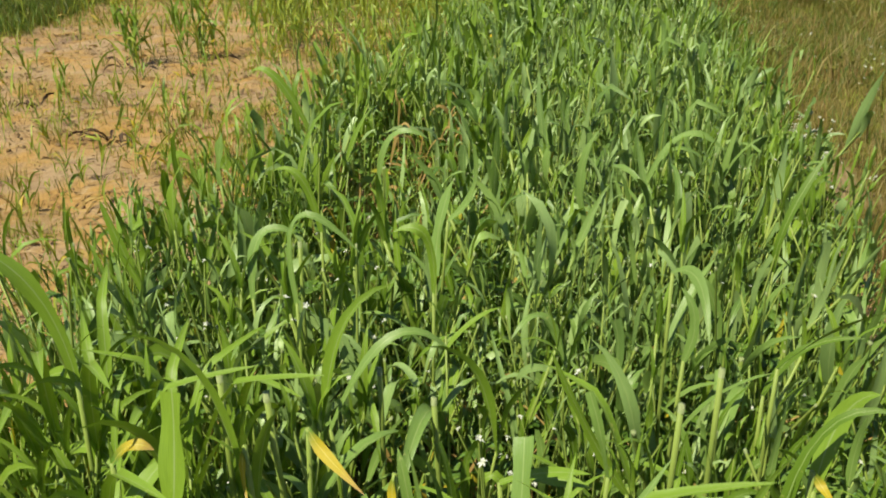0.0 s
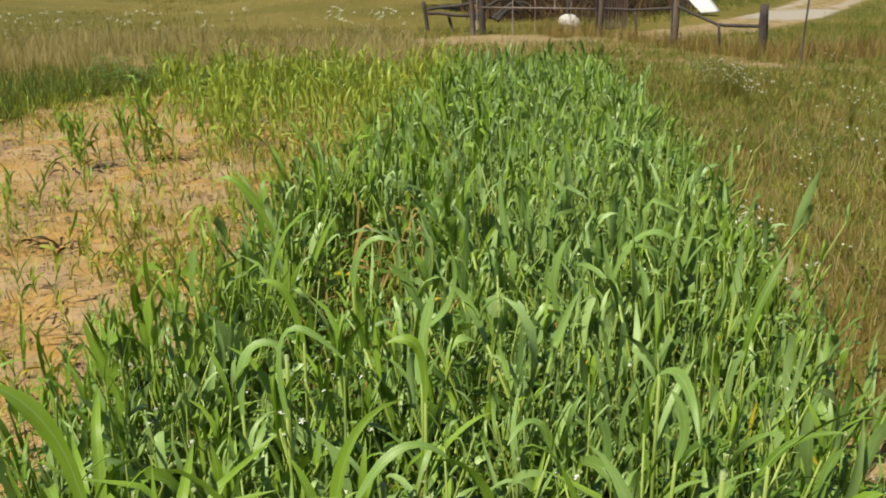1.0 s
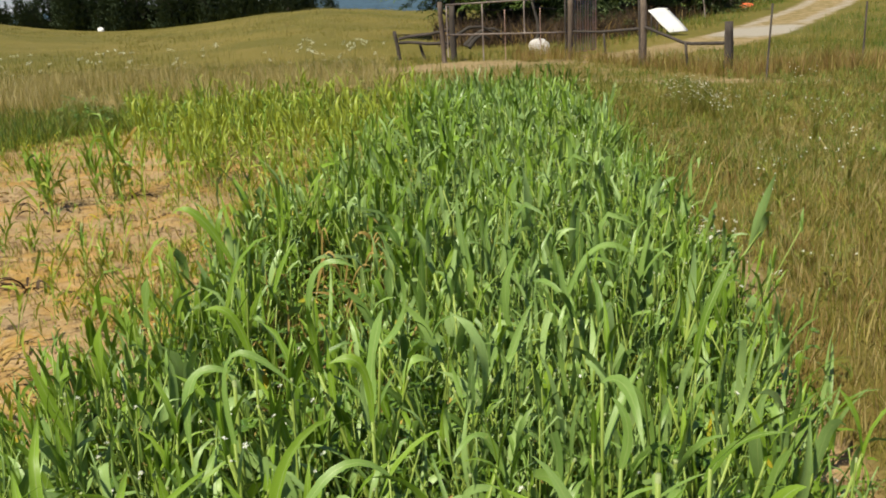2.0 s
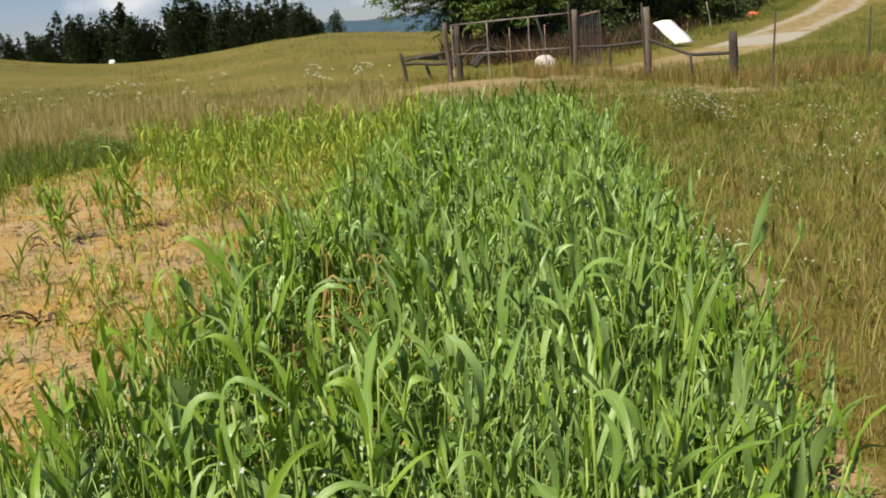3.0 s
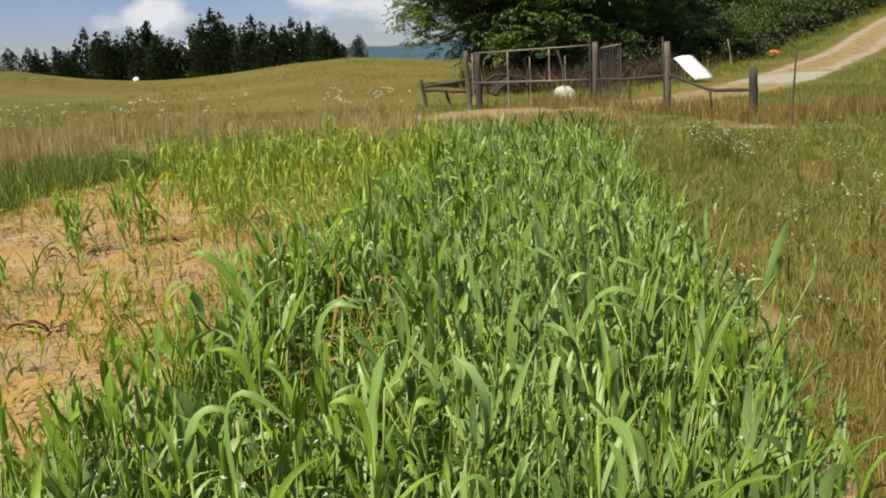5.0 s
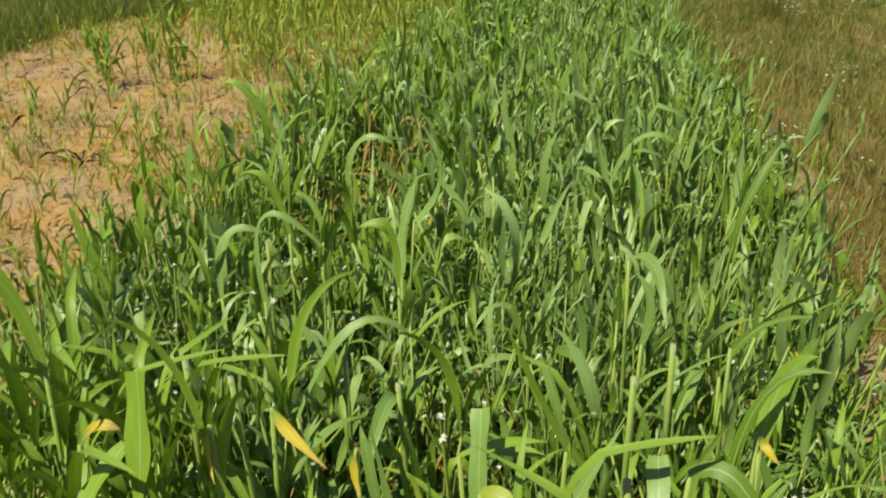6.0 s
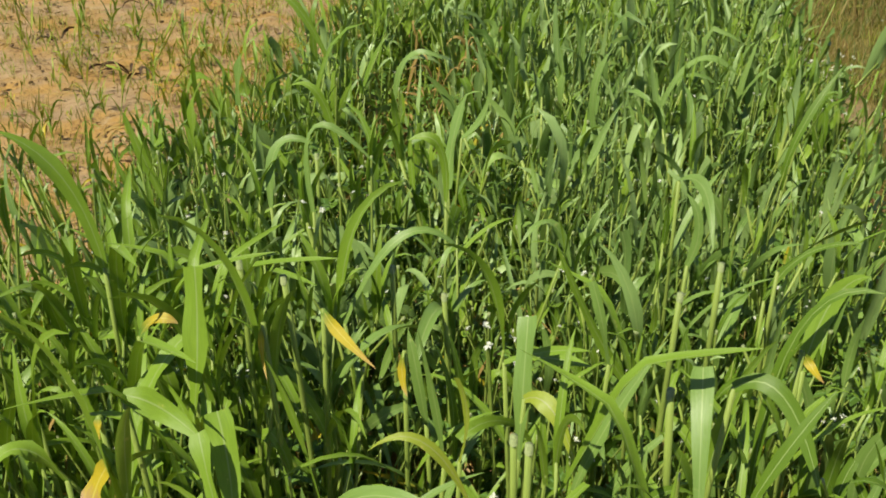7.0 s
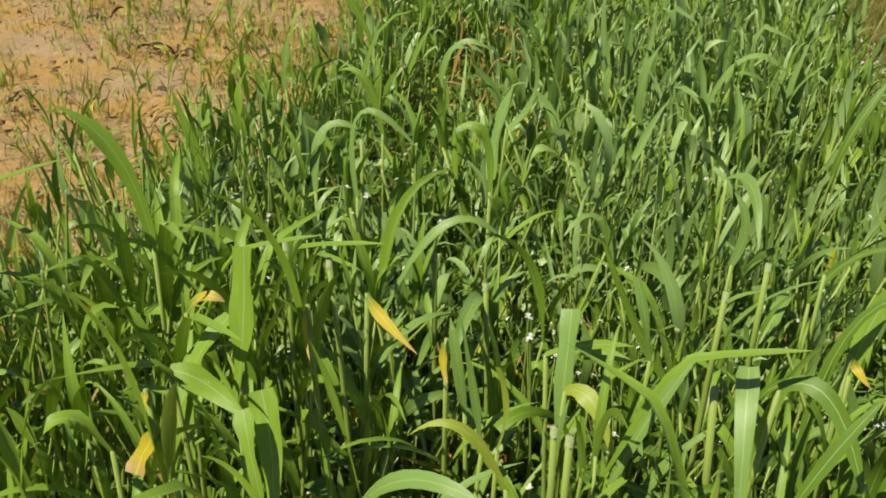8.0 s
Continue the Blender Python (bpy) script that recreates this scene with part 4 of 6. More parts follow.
def weed_template(rng, height=0.35, sprigs=5, size=0.05, bloom=2):
    """A broad-leaved weed with leaflets in threes and small white heads."""
    g = Geo()
    for i in range(sprigs):
        head, reach = rng.uniform(0, 6.28), rng.uniform(0.02, 0.10)
        top = np.array([math.cos(head) * reach, math.sin(head) * reach, height * rng.uniform(0.45, 1.0)])
        pts = np.array([[0, 0, -0.01], top * [0.3, 0.3, 0.55], top])
        g.add(*tube_geo(pts, [0.003, 0.0025, 0.0015], 4, False), None, 1)
        if i < bloom:
            for _ in range(6):
                o = top + rng.normal(0, 0.007, 3) + (0, 0, 0.012)
                g.add(*leaflet(rng, 0.012, 0.010, 0.5, rng.uniform(0, 6.28), o, 2, True), mat=2)
        else:
            for k in (-1.1, 0, 1.1):
                g.add(*leaflet(rng, size * rng.uniform(0.8, 1.3), size * 0.62, rng.uniform(-0.2, 0.5), head + k, top, 2, True), mat=0)
    return g.arrays()


def build_undergrowth():
    temps = [weed_template(rng, rng.uniform(0.16, 0.42), int(rng.integers(5, 9)), rng.uniform(0.025, 0.05), int(i % 2)) for i in range(12)]
    x, y = spread(rng, 4200, -1.6, 2.5, 1.1, 12.0, lambda x, y: (0.3 * in_strip(x - 0.03, y) + 0.7 * thick(x - 0.03, y)) * np.clip(1.15 - y / 18, 0.2, 1))
    stuff("broadleaf_undergrowth", temps, WEED_MATS, on_ground(x, y), "white-flowering broadleaf weeds between the stalks", rng, (0.75, 1.35), 0.15, "weeds")
    litter = []
    for i in range(10):
        g = Geo()
        for _ in range(5):
            g.add(*leaf_geo(rng, rng.uniform(0.06, 0.20), rng.uniform(0.006, 0.02), rng.uniform(0, 25), rng.uniform(10, 60), rng.uniform(0, 6.28),
                            (*rng.normal(0, 0.05, 2), 0.012), twist=rng.normal(0, 60), n=5), mat=0)
        litter.append(g.arrays())
    x, y = spread(rng, 2600, -5.6, 2.2, 0.8, 13, lambda x, y: np.where(in_strip(x, y) > 0.3, 0.7, 0.14) * soil_at(x, y))
    stuff("dead_leaf_litter", litter, [M_DRY], on_ground(x, y), "dry brown leaf litter on clay", rng, (0.6, 1.3), 0.05, "litter")


build_undergrowth()


# ---- the bare clay and what struggles on it ----
def barest(x, y):
    return 1 - 0.9 * np.exp(-(((x + 4.1) / 1.8) ** 2 + ((y - 8.3) / 3.0) ** 2))


def build_clay():
    lumps = []
    for i in range(8):
        n, m = 3, 6
        th, ph = np.meshgrid(np.linspace(0.35, math.pi * 0.62, n), np.arange(m) * 2 * math.pi / m, indexing="ij")
        rad = 1 + rng.uniform(-0.3, 0.3, th.shape)
        v = np.stack([rad * np.sin(th) * np.cos(ph), rad * np.sin(th) * np.sin(ph) * rng.uniform(0.6, 1), rad * np.cos(th) * 0.6], 2).reshape(-1, 3)
        f = [(a * m + b, a * m + (b + 1) % m, (a + 1) * m + (b + 1) % m, (a + 1) * m + b) for a in range(n - 1) for b in range(m)]
        f += [(0, k, k + 1, k + 2) for k in (1, 3)]
        lumps.append(Geo().add(v, f).arrays())
    x, y = spread(rng, 6500, -5.6, -0.8, 1.0, 13.0, lambda x, y: soil_at(x, y) * np.clip(0.55 + 0.6 * wave(1.9 * x, 2.3 * y), 0.08, 1))
    k = len(x)
    size = 0.006 + 0.020 * rng.random(k) ** 3
    data = scatter(lumps, rng.integers(0, 8, k), on_ground(x, y), rng.uniform(0, 6.28, k), size)
    tagged(new("clay_clods", mesh_of("clay_clods", *data, [M_CLOD])), "small orange clay clods on bare ground", "soil", kind="stuff")
    # thin yellowing seedlings and grass wisps
    seed = [as_template(plant_pieces(rng, rng.uniform(0.08, 0.26), int(rng.integers(3, 5)), rng.uniform(0.13, 0.26), rng.uniform(0.009, 0.016),
                                     6 if i % 3 else 1, i % 4 == 3, 0.12, 72, segs=5)) for i in range(16)]
    x, y = spread(rng, 1150, -5.6, -0.9, 1.2, 12.8, lambda x, y: barest(x, y) * soil_at(x, y) * (x < STRIP_L(y) + 0.05) * np.clip(0.35 + 0.5 * wave(2.2 * x + 1, 1.7 * y) + 0.9 * np.exp(-((x - STRIP_L(y) + 0.3) / 0.35) ** 2), 0.2, 1))
    stuff("sorghum_seedlings", seed, LEAF_MATS, on_ground(x, y), "sparse yellowing sorghum seedlings on clay", rng, (0.6, 1.35), 0.16, "seedlings")
    straw = [blade_tuft(rng, 6, rng.uniform(0.03, 0.06), 0.005, 0.06, 0, 3, 0.1, 1, 3.0) for i in range(8)]
    x, y = spread(rng, 3800, -5.6, -0.9, 1.2, 13.0, lambda x, y: soil_at(x, y) * (x < STRIP_L(y)) * np.clip(0.4 + 0.7 * wave(1.1 * x, 1.5 * y + 2), 0.1, 1))
    stuff("straw_bits", straw, GRASS_MATS, on_ground(x, y), "pale straw bits strewn on the clay", rng, (0.6, 1.4), 0.1, "litter")
    sprouts = [as_template(plant_pieces(rng, rng.uniform(0.04, 0.12), int(rng.integers(2, 5)), rng.uniform(0.08, 0.18), rng.uniform(0.008, 0.015),
                                        6 if i % 5 else 1, False, 0.1, 66, 3)) for i in range(14)]
    x, y = spread(rng, 3000, -5.6, -0.9, 1.2, 13.0, lambda x, y: barest(x, y) * soil_at(x, y) * (x < STRIP_L(y)) * np.clip(0.45 + 0.6 * wave(1.6 * x + 1, 1.3 * y), 0.12, 1))
    stuff("green_sprouts", sprouts, LEAF_MATS, on_ground(x, y), "small yellow-green sprouts on bare clay", rng, (0.6, 1.4), 0.2, "seedlings")
    fuzz = [blade_tuft(rng, 13, rng.uniform(0.04, 0.14), 0.008, 0.08, (5, 5, 0, 5)[i % 4], 3, 0.3, (0, 4, 5, 5)[i % 4], 0.6) for i in range(12)]
    def weedy(x, y):
        side = np.exp(-(np.clip(STRIP_L(y) - 0.25 - x, 0, 9) / (0.45 + 0.12 * np.clip(y - 4, 0, 6))) ** 2) * smooth01((y - 4.0) / 2.0)
        return side * (x < STRIP_L(y) + 0.1) * soil_at(x, y) * np.clip(0.5 + 0.6 * wave(1.9 * x, 1.5 * y + 1), 0.1, 1)
    x, y = spread(rng, 3500, -4.4, -0.2, 4.0, 14.0, weedy)
    stuff("yellow_green_grass", fuzz, GRASS_MATS, on_ground(x, y), "yellow-green grass spreading from the strip onto clay", rng, (0.6, 1.4), 0.25, "grass")
    wisps = [blade_tuft(rng, 10, rng.uniform(0.05, 0.13), 0.006, 0.05, (5, 0, 5, 1)[i % 4], 3, 0.3, 0) for i in range(12)]
    x, y = spread(rng, 4200, -5.6, -0.9, 1.2, 13.0, lambda x, y: barest(x, y) * soil_at(x, y) * (x < STRIP_L(y)) * np.clip(0.35 + 0.75 * wave(1.4 * x + 2, 1.6 * y + 1), 0.2, 1))
    stuff("crabgrass_wisps", wisps, GRASS_MATS, on_ground(x, y), "low yellow-green grass wisps on clay", rng, (0.5, 1.3), 0.2, "grass")


GRASS_MATS = [M_GRASS_DRY, M_GRASS_OLIVE, M_GRASS_GREEN, M_GRASS_RUST, M_GRASS_TAN, M_LIME]


def blade_tuft(rng, blades, height, width, spread_r, kind, rows=3, mixed=0.0, other=0, flop=0.22):
    """Thin blades of a few quads, leaning outwards from a tuft."""
    g = Geo()
    t = np.linspace(0, 1, rows)
    for _ in range(blades):
        h, head = height * rng.uniform(0.5, 1.2), rng.uniform(0, 6.28)
        out, turn = h * abs(rng.normal(0.12, flop)), rng.uniform(0, 6.28)
        bx, by = rng.normal(0, spread_r, 2)
        w = width * rng.uniform(0.6, 1.3) * np.array([0.9, 1.0, 0.12])[: rows] if rows == 3 else width * np.linspace(1, 0.12, rows)
        x, y, z = bx + math.cos(head) * out * t ** 1.8, by + math.sin(head) * out * t ** 1.8, h * t * (1 - 0.12 * t) - 0.01
        ox, oy = math.cos(turn) * w * 0.5, math.sin(turn) * w * 0.5
        v = np.stack([np.stack([x - ox, y - oy, z], 1), np.stack([x + ox, y + oy, z], 1)], 1).reshape(-1, 3)
        f = [(2 * i, 2 * i + 1, 2 * i + 3, 2 * i + 2) for i in range(rows - 1)]
        g.add(v, f, None, other if rng.random() < mixed else kind)
    return g.arrays()


build_clay()


def clump(x, y, height, count, width, label):
    """A clump of sorghum left standing on the clay."""
    ob = new("sorghum_clump")
    ob.matrix_basis = Matrix.Translation((x, y, float(ground_z(x, y))))
    tagged(ob, label, "plant", "clumps on the clay")
    for i in range(count):
        off = np.array([*rng.normal(0, 0.10, 2), 0])
        pieces = plant_pieces(rng, height * rng.uniform(0.35, 0.7), 4, height * rng.uniform(0.5, 0.8), width, 1 if i % 3 else 6, i % 4 == 3, 0.15, 62, 7)
        stem = None
        for name, g in pieces:
            v, f, uv, m = g.arrays()
            g2 = Geo().add(v + off, f, uv, m)
            o = part(name, g2.mesh(name, LEAF_MATS), ob if stem is None else stem)
            stem = stem or o


clump(-3.45, 8.25, 0.62, 9, 0.026, "upright green sorghum clump on bare clay")
clump(-3.0, 8.55, 0.72, 12, 0.026, "taller green sorghum clump with a bent tip")
clump(-4.3, 8.0, 0.30, 3, 0.018, "small green sorghum clump on bare clay")
clump(-3.0, 6.6, 0.36, 3, 0.018, "thin upright sorghum clump on clay")
clump(-3.6, 6.9, 0.34, 3, 0.018, "thin leaning sorghum clump on clay")
clump(-2.3, 6.2, 0.30, 4, 0.016, "pale sorghum clump on stony clay")
clump(-1.9, 5.0, 0.30, 3, 0.016, "yellowing sorghum clump on clay")
clump(-2.6, 4.6, 0.26, 3, 0.016, "short sorghum clump on clay")


def withered_tuft(x, y, count, reach, label):
    """Dark curled leaves of a dead plant, lying on the clay."""
    ob = new("withered_tuft")
    ob.matrix_basis = Matrix.Translation((x, y, float(ground_z(x, y))))
    tagged(ob, label, "dead plant", "withered plants on the clay")
    for i in range(count):
        g = Geo().add(*leaf_geo(rng, reach * rng.uniform(0.6, 1.2), rng.uniform(0.016, 0.034), rng.uniform(20, 60), rng.uniform(60, 130), rng.uniform(0, 6.28), (*rng.normal(0, 0.04, 2), 0.0),
                                fold=0.7, twist=rng.normal(0, 90), n=7, curl=1.0), mat=0)
        part("leaf", g.mesh("leaf", [M_BRUSH]), ob)


withered_tuft(-2.72, 5.85, 7, 0.24, "dark curled leaves of a dead plant on clay")
withered_tuft(-2.55, 5.75, 4, 0.16, "small dead brown tuft on clay")
withered_tuft(-3.55, 8.15, 6, 0.26, "dead brown leaves at the foot of a clump")
withered_tuft(-2.75, 8.45, 4, 0.22, "dead brown leaves beside a sorghum clump")
withered_tuft(-3.6, 6.6, 4, 0.18, "few dry brown leaves on bare clay")


# ---- meadow ----
def build_meadow():
    def off_plot(x, y):
        return (1 - soil_at(x, y)) * (1 - 0.92 * np.clip(bare_at(x, y), 0, 1)) * smooth01((road_off(x, y) - 1.7) / 0.8)
    near = [blade_tuft(rng, 14, rng.uniform(0.08, 0.22), 0.0042, 0.06, [0, 3, 4, 1, 0, 3][i % 6], 3, 0.4, [3, 1, 1, 0, 1, 4][i % 6], 0.30) for i in range(18)]
    def dryness(x, y):
        return np.clip((7.4 - y) / 2.4 + 0.45 * wave(0.9 * x + 1, 0.7 * y) + 0.6 * np.exp(-(((x - 5.2) / 0.8) ** 2 + ((y - 9.6) / 1.1) ** 2)), 0.08, 1)
    x, y = spread(rng, 9500, 0.9, 7.5, 1.5, 11.0, lambda x, y: dryness(x, y) * off_plot(x, y) * (x < 0.75 * y + 1.5) * np.clip(1.2 - 0.05 * y, 0, 1))
    stuff("dry_meadow_grass", near, GRASS_MATS, on_ground(x, y), "tawny and green dry meadow grass", rng, (0.6, 1.25), 0.18, "grass")
    fresh = [blade_tuft(rng, 15, rng.uniform(0.06, 0.15), 0.0052, 0.07, [1, 0, 1, 2, 0, 1][i % 6], 3, 0.4, [0, 1, 4, 0, 3, 5][i % 6], 0.45) for i in range(18)]
    x, y = spread(rng, 13000, 1.0, 9.5, 3.5, 15.0, lambda x, y: (1 - 0.8 * dryness(x, y)) * off_plot(x, y) * (x < 0.66 * y + 1.2) * np.clip(0.75 + 0.4 * wave(1.3 * x, 1.1 * y), 0.2, 1))
    stuff("olive_turf", fresh, GRASS_MATS, on_ground(x, y), "short olive turf in the meadow", rng, (0.6, 1.35), 0.25, "grass")
    x, y = spread(rng, 1500, -9, 7.5, -4.0, 3.5, lambda x, y: off_plot(x, y) * ((x > 0.75 * y + 1.4) | (y < 1.5)) * 0.8)
    stuff("trodden_meadow_grass", near, GRASS_MATS, on_ground(x, y), "short dry meadow grass round the plot", rng, (0.5, 1.0), 0.2, "grass")
    herbs = [weed_template(rng, rng.uniform(0.08, 0.22), int(rng.integers(4, 8)), rng.uniform(0.018, 0.035), 0) for i in range(8)]
    x, y = spread(rng, 2600, 1.0, 9.5, 2.0, 17, lambda x, y: off_plot(x, y) * (x < 0.7 * y + 1.0) * np.clip(0.3 + 0.8 * wave(0.9 * x, 0.8 * y), 0.1, 1))
    stuff("meadow_herbs", herbs, [M_GRASS_OLIVE, M_STALK, M_PETAL, M_EYE], on_ground(x, y), "small olive-leaved herbs in dry grass", rng, (0.7, 1.3), 0.2, "weeds")
    lush = [blade_tuft(rng, 14, rng.uniform(0.07, 0.18), 0.006, 0.07, 2, 3, 0.35, 1, 0.5) for i in range(8)]
    x, y = spread(rng, 5200, 1.0, 11.5, 2.0, 19, lambda x, y: off_plot(x, y) * (x < 0.62 * y + 1.0) * np.clip(1.3 * wave(0.55 * x + 3, 0.42 * y + 2) + 0.35, 0, 1))
    stuff("green_meadow_patches", lush, GRASS_MATS, on_ground(x, y), "greener patches in the dry meadow", rng, (0.7, 1.3), 0.25, "grass")
    weeds = [weed_template(rng, rng.uniform(0.18, 0.42), int(rng.integers(7, 12)), rng.uniform(0.04, 0.075), 0) for i in range(8)]
    x, y = spread(rng, 480, -9.5, -0.3, 6, 17.5, lambda x, y: (1 - soil_at(x, y)) * np.exp(-(np.clip(np.maximum((-5.6 - x) * 0.6, (y - 13.2) * 0.42), 0, 9) / 0.9) ** 2) * np.clip(0.45 + 0.7 * wave(0.8 * x, 0.9 * y), 0.05, 1))
    stuff("rank_green_weeds", weeds, [M_BROAD, M_STALK, M_PETAL, M_EYE], on_ground(x, y), "rank green weeds beyond the clay", rng, (0.7, 1.4), 0.2, "weeds")
    seedy = [blade_tuft(rng, 7, rng.uniform(0.20, 0.34), 0.0030, 0.07, 4, 3, 0.1, 1, 0.18) for i in range(8)]
    x, y = spread(rng, 1100, 0.9, 6.5, 1.5, 9.5, lambda x, y: off_plot(x, y) * (x < 0.75 * y + 1.5) * np.clip(0.35 + 0.7 * wave(0.7 * x + 2, 0.6 * y), 0.05, 1))
    stuff("tawny_seed_stalks", seedy, GRASS_MATS, on_ground(x, y), "tawny seed stalks above the dry grass", rng, (0.7, 1.2), 0.15, "grass")
    mid = [blade_tuft(rng, 12, rng.uniform(0.12, 0.28), 0.007, 0.09, [1, 0, 1, 1, 2][i % 5], 3, 0.3, [0, 1, 2, 0, 1][i % 5]) for i in range(15)]
    x, y = spread(rng, 8500, -16, 16, 11.0, 28, lambda x, y: off_plot(x, y) * (np.abs(x) < 0.55 * y + 1.5))
    stuff("olive_meadow_grass", mid, GRASS_MATS, on_ground(x, y), "olive meadow grass with tan seed stalks", rng, (0.6, 1.2), 0.15, "grass")
    tall = [blade_tuft(rng, 12, rng.uniform(0.28, 0.56), 0.006, 0.14, 4, 3, 0.25, i % 2, 0.3) for i in range(12)]
    x, y = spread(rng, 6000, -14, 3, 16.8, 25.0, lambda x, y: off_plot(x, y) * (np.abs(x) < 0.55 * y + 1.5) * np.clip(0.55 + 0.5 * wave(0.4 * x, 0.5 * y), 0.1, 1) * smooth01((-0.4 - x) / 1.2))
    stuff("tall_tan_grass", tall, GRASS_MATS, on_ground(x, y), "tall tan seeding grass in the meadow", rng, (0.7, 1.2), 0.12, "grass")
    # lush rim along the clay, and brush along the fence
    rim = [blade_tuft(rng, 16, rng.uniform(0.08, 0.26), 0.008, 0.09, (2, 2, 1)[i % 3], 3, 0.35, (5, 1, 2)[i % 3], 0.4) for i in range(12)]
    def by_rim(x, y):
        return (1 - soil_at(x, y)) * np.exp(-(np.clip(np.maximum((-5.6 - x) * 0.6, (y - 13.2) * 0.42), 0, 9) / 0.9) ** 2) * (x < -0.2)
    x, y = spread(rng, 11000, -9.5, 0, 5, 17.2, by_rim)
    stuff("green_grass_rim", rim, GRASS_MATS, on_ground(x, y), "lush green grass along the bare clay", rng, (0.7, 1.3), 0.15, "grass")
    brush = [blade_tuft(rng, 16, rng.uniform(0.28, 0.55), 0.010, 0.13, 3, 3, 0.45, i % 2) for i in range(8)]
    def along(x, y):
        return np.exp(-((y - np.interp(x, (2.5, 3.8, 5.0, 6.1, 9.0, 14.0), (25.6, 25.0, 20.4, 17.6, 17.8, 19.0))) / 0.8) ** 2) * (1 - 0.9 * np.clip(bare_at(x, y), 0, 1))
    x, y = spread(rng, 6000, 2.6, 13, 15, 27, along)
    stuff("fence_brush", brush, GRASS_MATS, on_ground(x, y), "rank rust-brown grass along the fence line", rng, (0.6, 1.2), 0.18, "grass")
    rusty = [blade_tuft(rng, 12, rng.uniform(0.10, 0.26), 0.006, 0.07, 3, 3, 0.3, 0, 0.4) for i in range(8)]
    x, y = spread(rng, 2400, 0.9, 12, 2, 20, lambda x, y: off_plot(x, y) * (x < 0.6 * y + 1.3) * np.clip(1.6 * wave(0.45 * x + 1, 0.35 * y + 0.5) - 0.2, 0, 1))
    stuff("rusty_grass_patches", rusty, GRASS_MATS, on_ground(x, y), "rust-brown patches in the dry meadow", rng, (0.7, 1.3), 0.2, "grass")
    lush = [blade_tuft(rng, 12, rng.uniform(0.14, 0.28), 0.014, 0.16, 2, 2, 0.25, 1) for i in range(8)]
    x, y = spread(rng, 9500, 7, 34, 17, 62, lambda x, y: off_plot(x, y) * (x > 0.30 * y) * (x < 0.56 * y + 1) * np.clip(0.5 + 0.6 * wave(0.3 * x, 0.3 * y), 0.15, 1) * np.clip(24 / y, 0.3, 1))
    stuff("lush_bank_grass", lush, GRASS_MATS, on_ground(x, y), "greener grass on the bank beside the track", rng, (0.7, 1.3), 0.15, "grass")
    far = [blade_tuft(rng, 10, rng.uniform(0.12, 0.32), 0.016, 0.30, [0, 1, 4][i % 3], 2, 0.4, 1) for i in range(9)]
    x, y = spread(rng, 26000, -55, 60, 26, 98, lambda x, y: off_plot(x, y) * (np.abs(x) < 0.56 * y) * np.clip(26 / y, 0.25, 1) * np.clip(0.7 + 0.8 * wave(0.13 * x, 0.11 * y), 0.15, 1))
    stuff("hill_pasture_grass", far, GRASS_MATS, on_ground(x, y), "olive pasture grass on the hill", rng, (0.7, 1.3), 0.1, "grass")


build_meadow()


def build_dead_brush():
    kinds = [blade_tuft(rng, 22, rng.uniform(0.45, 1.0), 0.022, 0.28, 0, 3, 0.12, 1, 0.35) for i in range(8)]
    def clear(x, y):
        return (np.hypot((x - 8.3) / 1.7, (y - 30.5) / 3.5) > 1) & (np.hypot((x - 15.2) / 1.3, (y - 42.5) / 3.0) > 1)
    x, y = spread(rng, 12000, 2.0, 44, 29.5, 82, lambda x, y: clear(x, y) * smooth01((road_off(x, y) - 4.3) / 0.8) * np.exp(-(np.clip(road_off(x, y) - 5.0, 0, 99) / 5.0) ** 2) * (x < np.interp(y, [q[1] for q in ROAD], [q[0] for q in ROAD])) * smooth01((y - 31 + 0.2 * x) / 3))
    stuff("dead_brush", kinds, [M_BRUSH, M_GRASS_RUST], on_ground(x, y), "dark dead brush under the trees", rng, (0.7, 1.3), 0.2, "brush")
    verge = [blade_tuft(rng, 14, rng.uniform(0.12, 0.32), 0.012, 0.20, (3, 1, 2, 1)[i % 4], 3, 0.3, 2, 0.35) for i in range(8)]
    x, y = spread(rng, 9000, 3.0, 40, 27, 80, lambda x, y: smooth01((road_off(x, y) - 1.9) / 0.6) * smooth01((5.2 - road_off(x, y)) / 1.0) * (x < np.interp(y, [q[1] for q in ROAD], [q[0] for q in ROAD])))
    stuff("track_verge_grass", verge, GRASS_MATS, on_ground(x, y), "olive and rusty grass on the track's verge", rng, (0.7, 1.3), 0.2, "grass")
    x, y = spread(rng, 900, 1.2, 9, 31.0, 41, lambda x, y: clear(x, y) * smooth01((y - 31.5) / 2) * smooth01((road_off(x, y) - 3.0) / 1.0))
    stuff("shade_brush", kinds, [M_BRUSH, M_GRASS_RUST], on_ground(x, y), "brown undergrowth round the tree trunks", rng, (0.7, 1.3), 0.2, "brush")


build_dead_brush()


def flower_template(rng, height, heads, size):
    g = Geo()
    for i in range(heads):
        top = np.array([*rng.normal(0, 0.10 * height * heads ** 0.5, 2), height * rng.uniform(0.75, 1.05)])
        g.add(*tube_geo(np.array([[0, 0, -0.01], top * [0.4, 0.4, 0.6], top]), [0.003, 0.002, 0.0015], 4, False), None, 1)
        for k in range(7):
            g.add(*leaflet(rng, size * rng.uniform(0.7, 1.1), size * 0.55, rng.uniform(-0.2, 1.1), k * 0.9, top, 2, True), mat=2)
    return g.arrays()


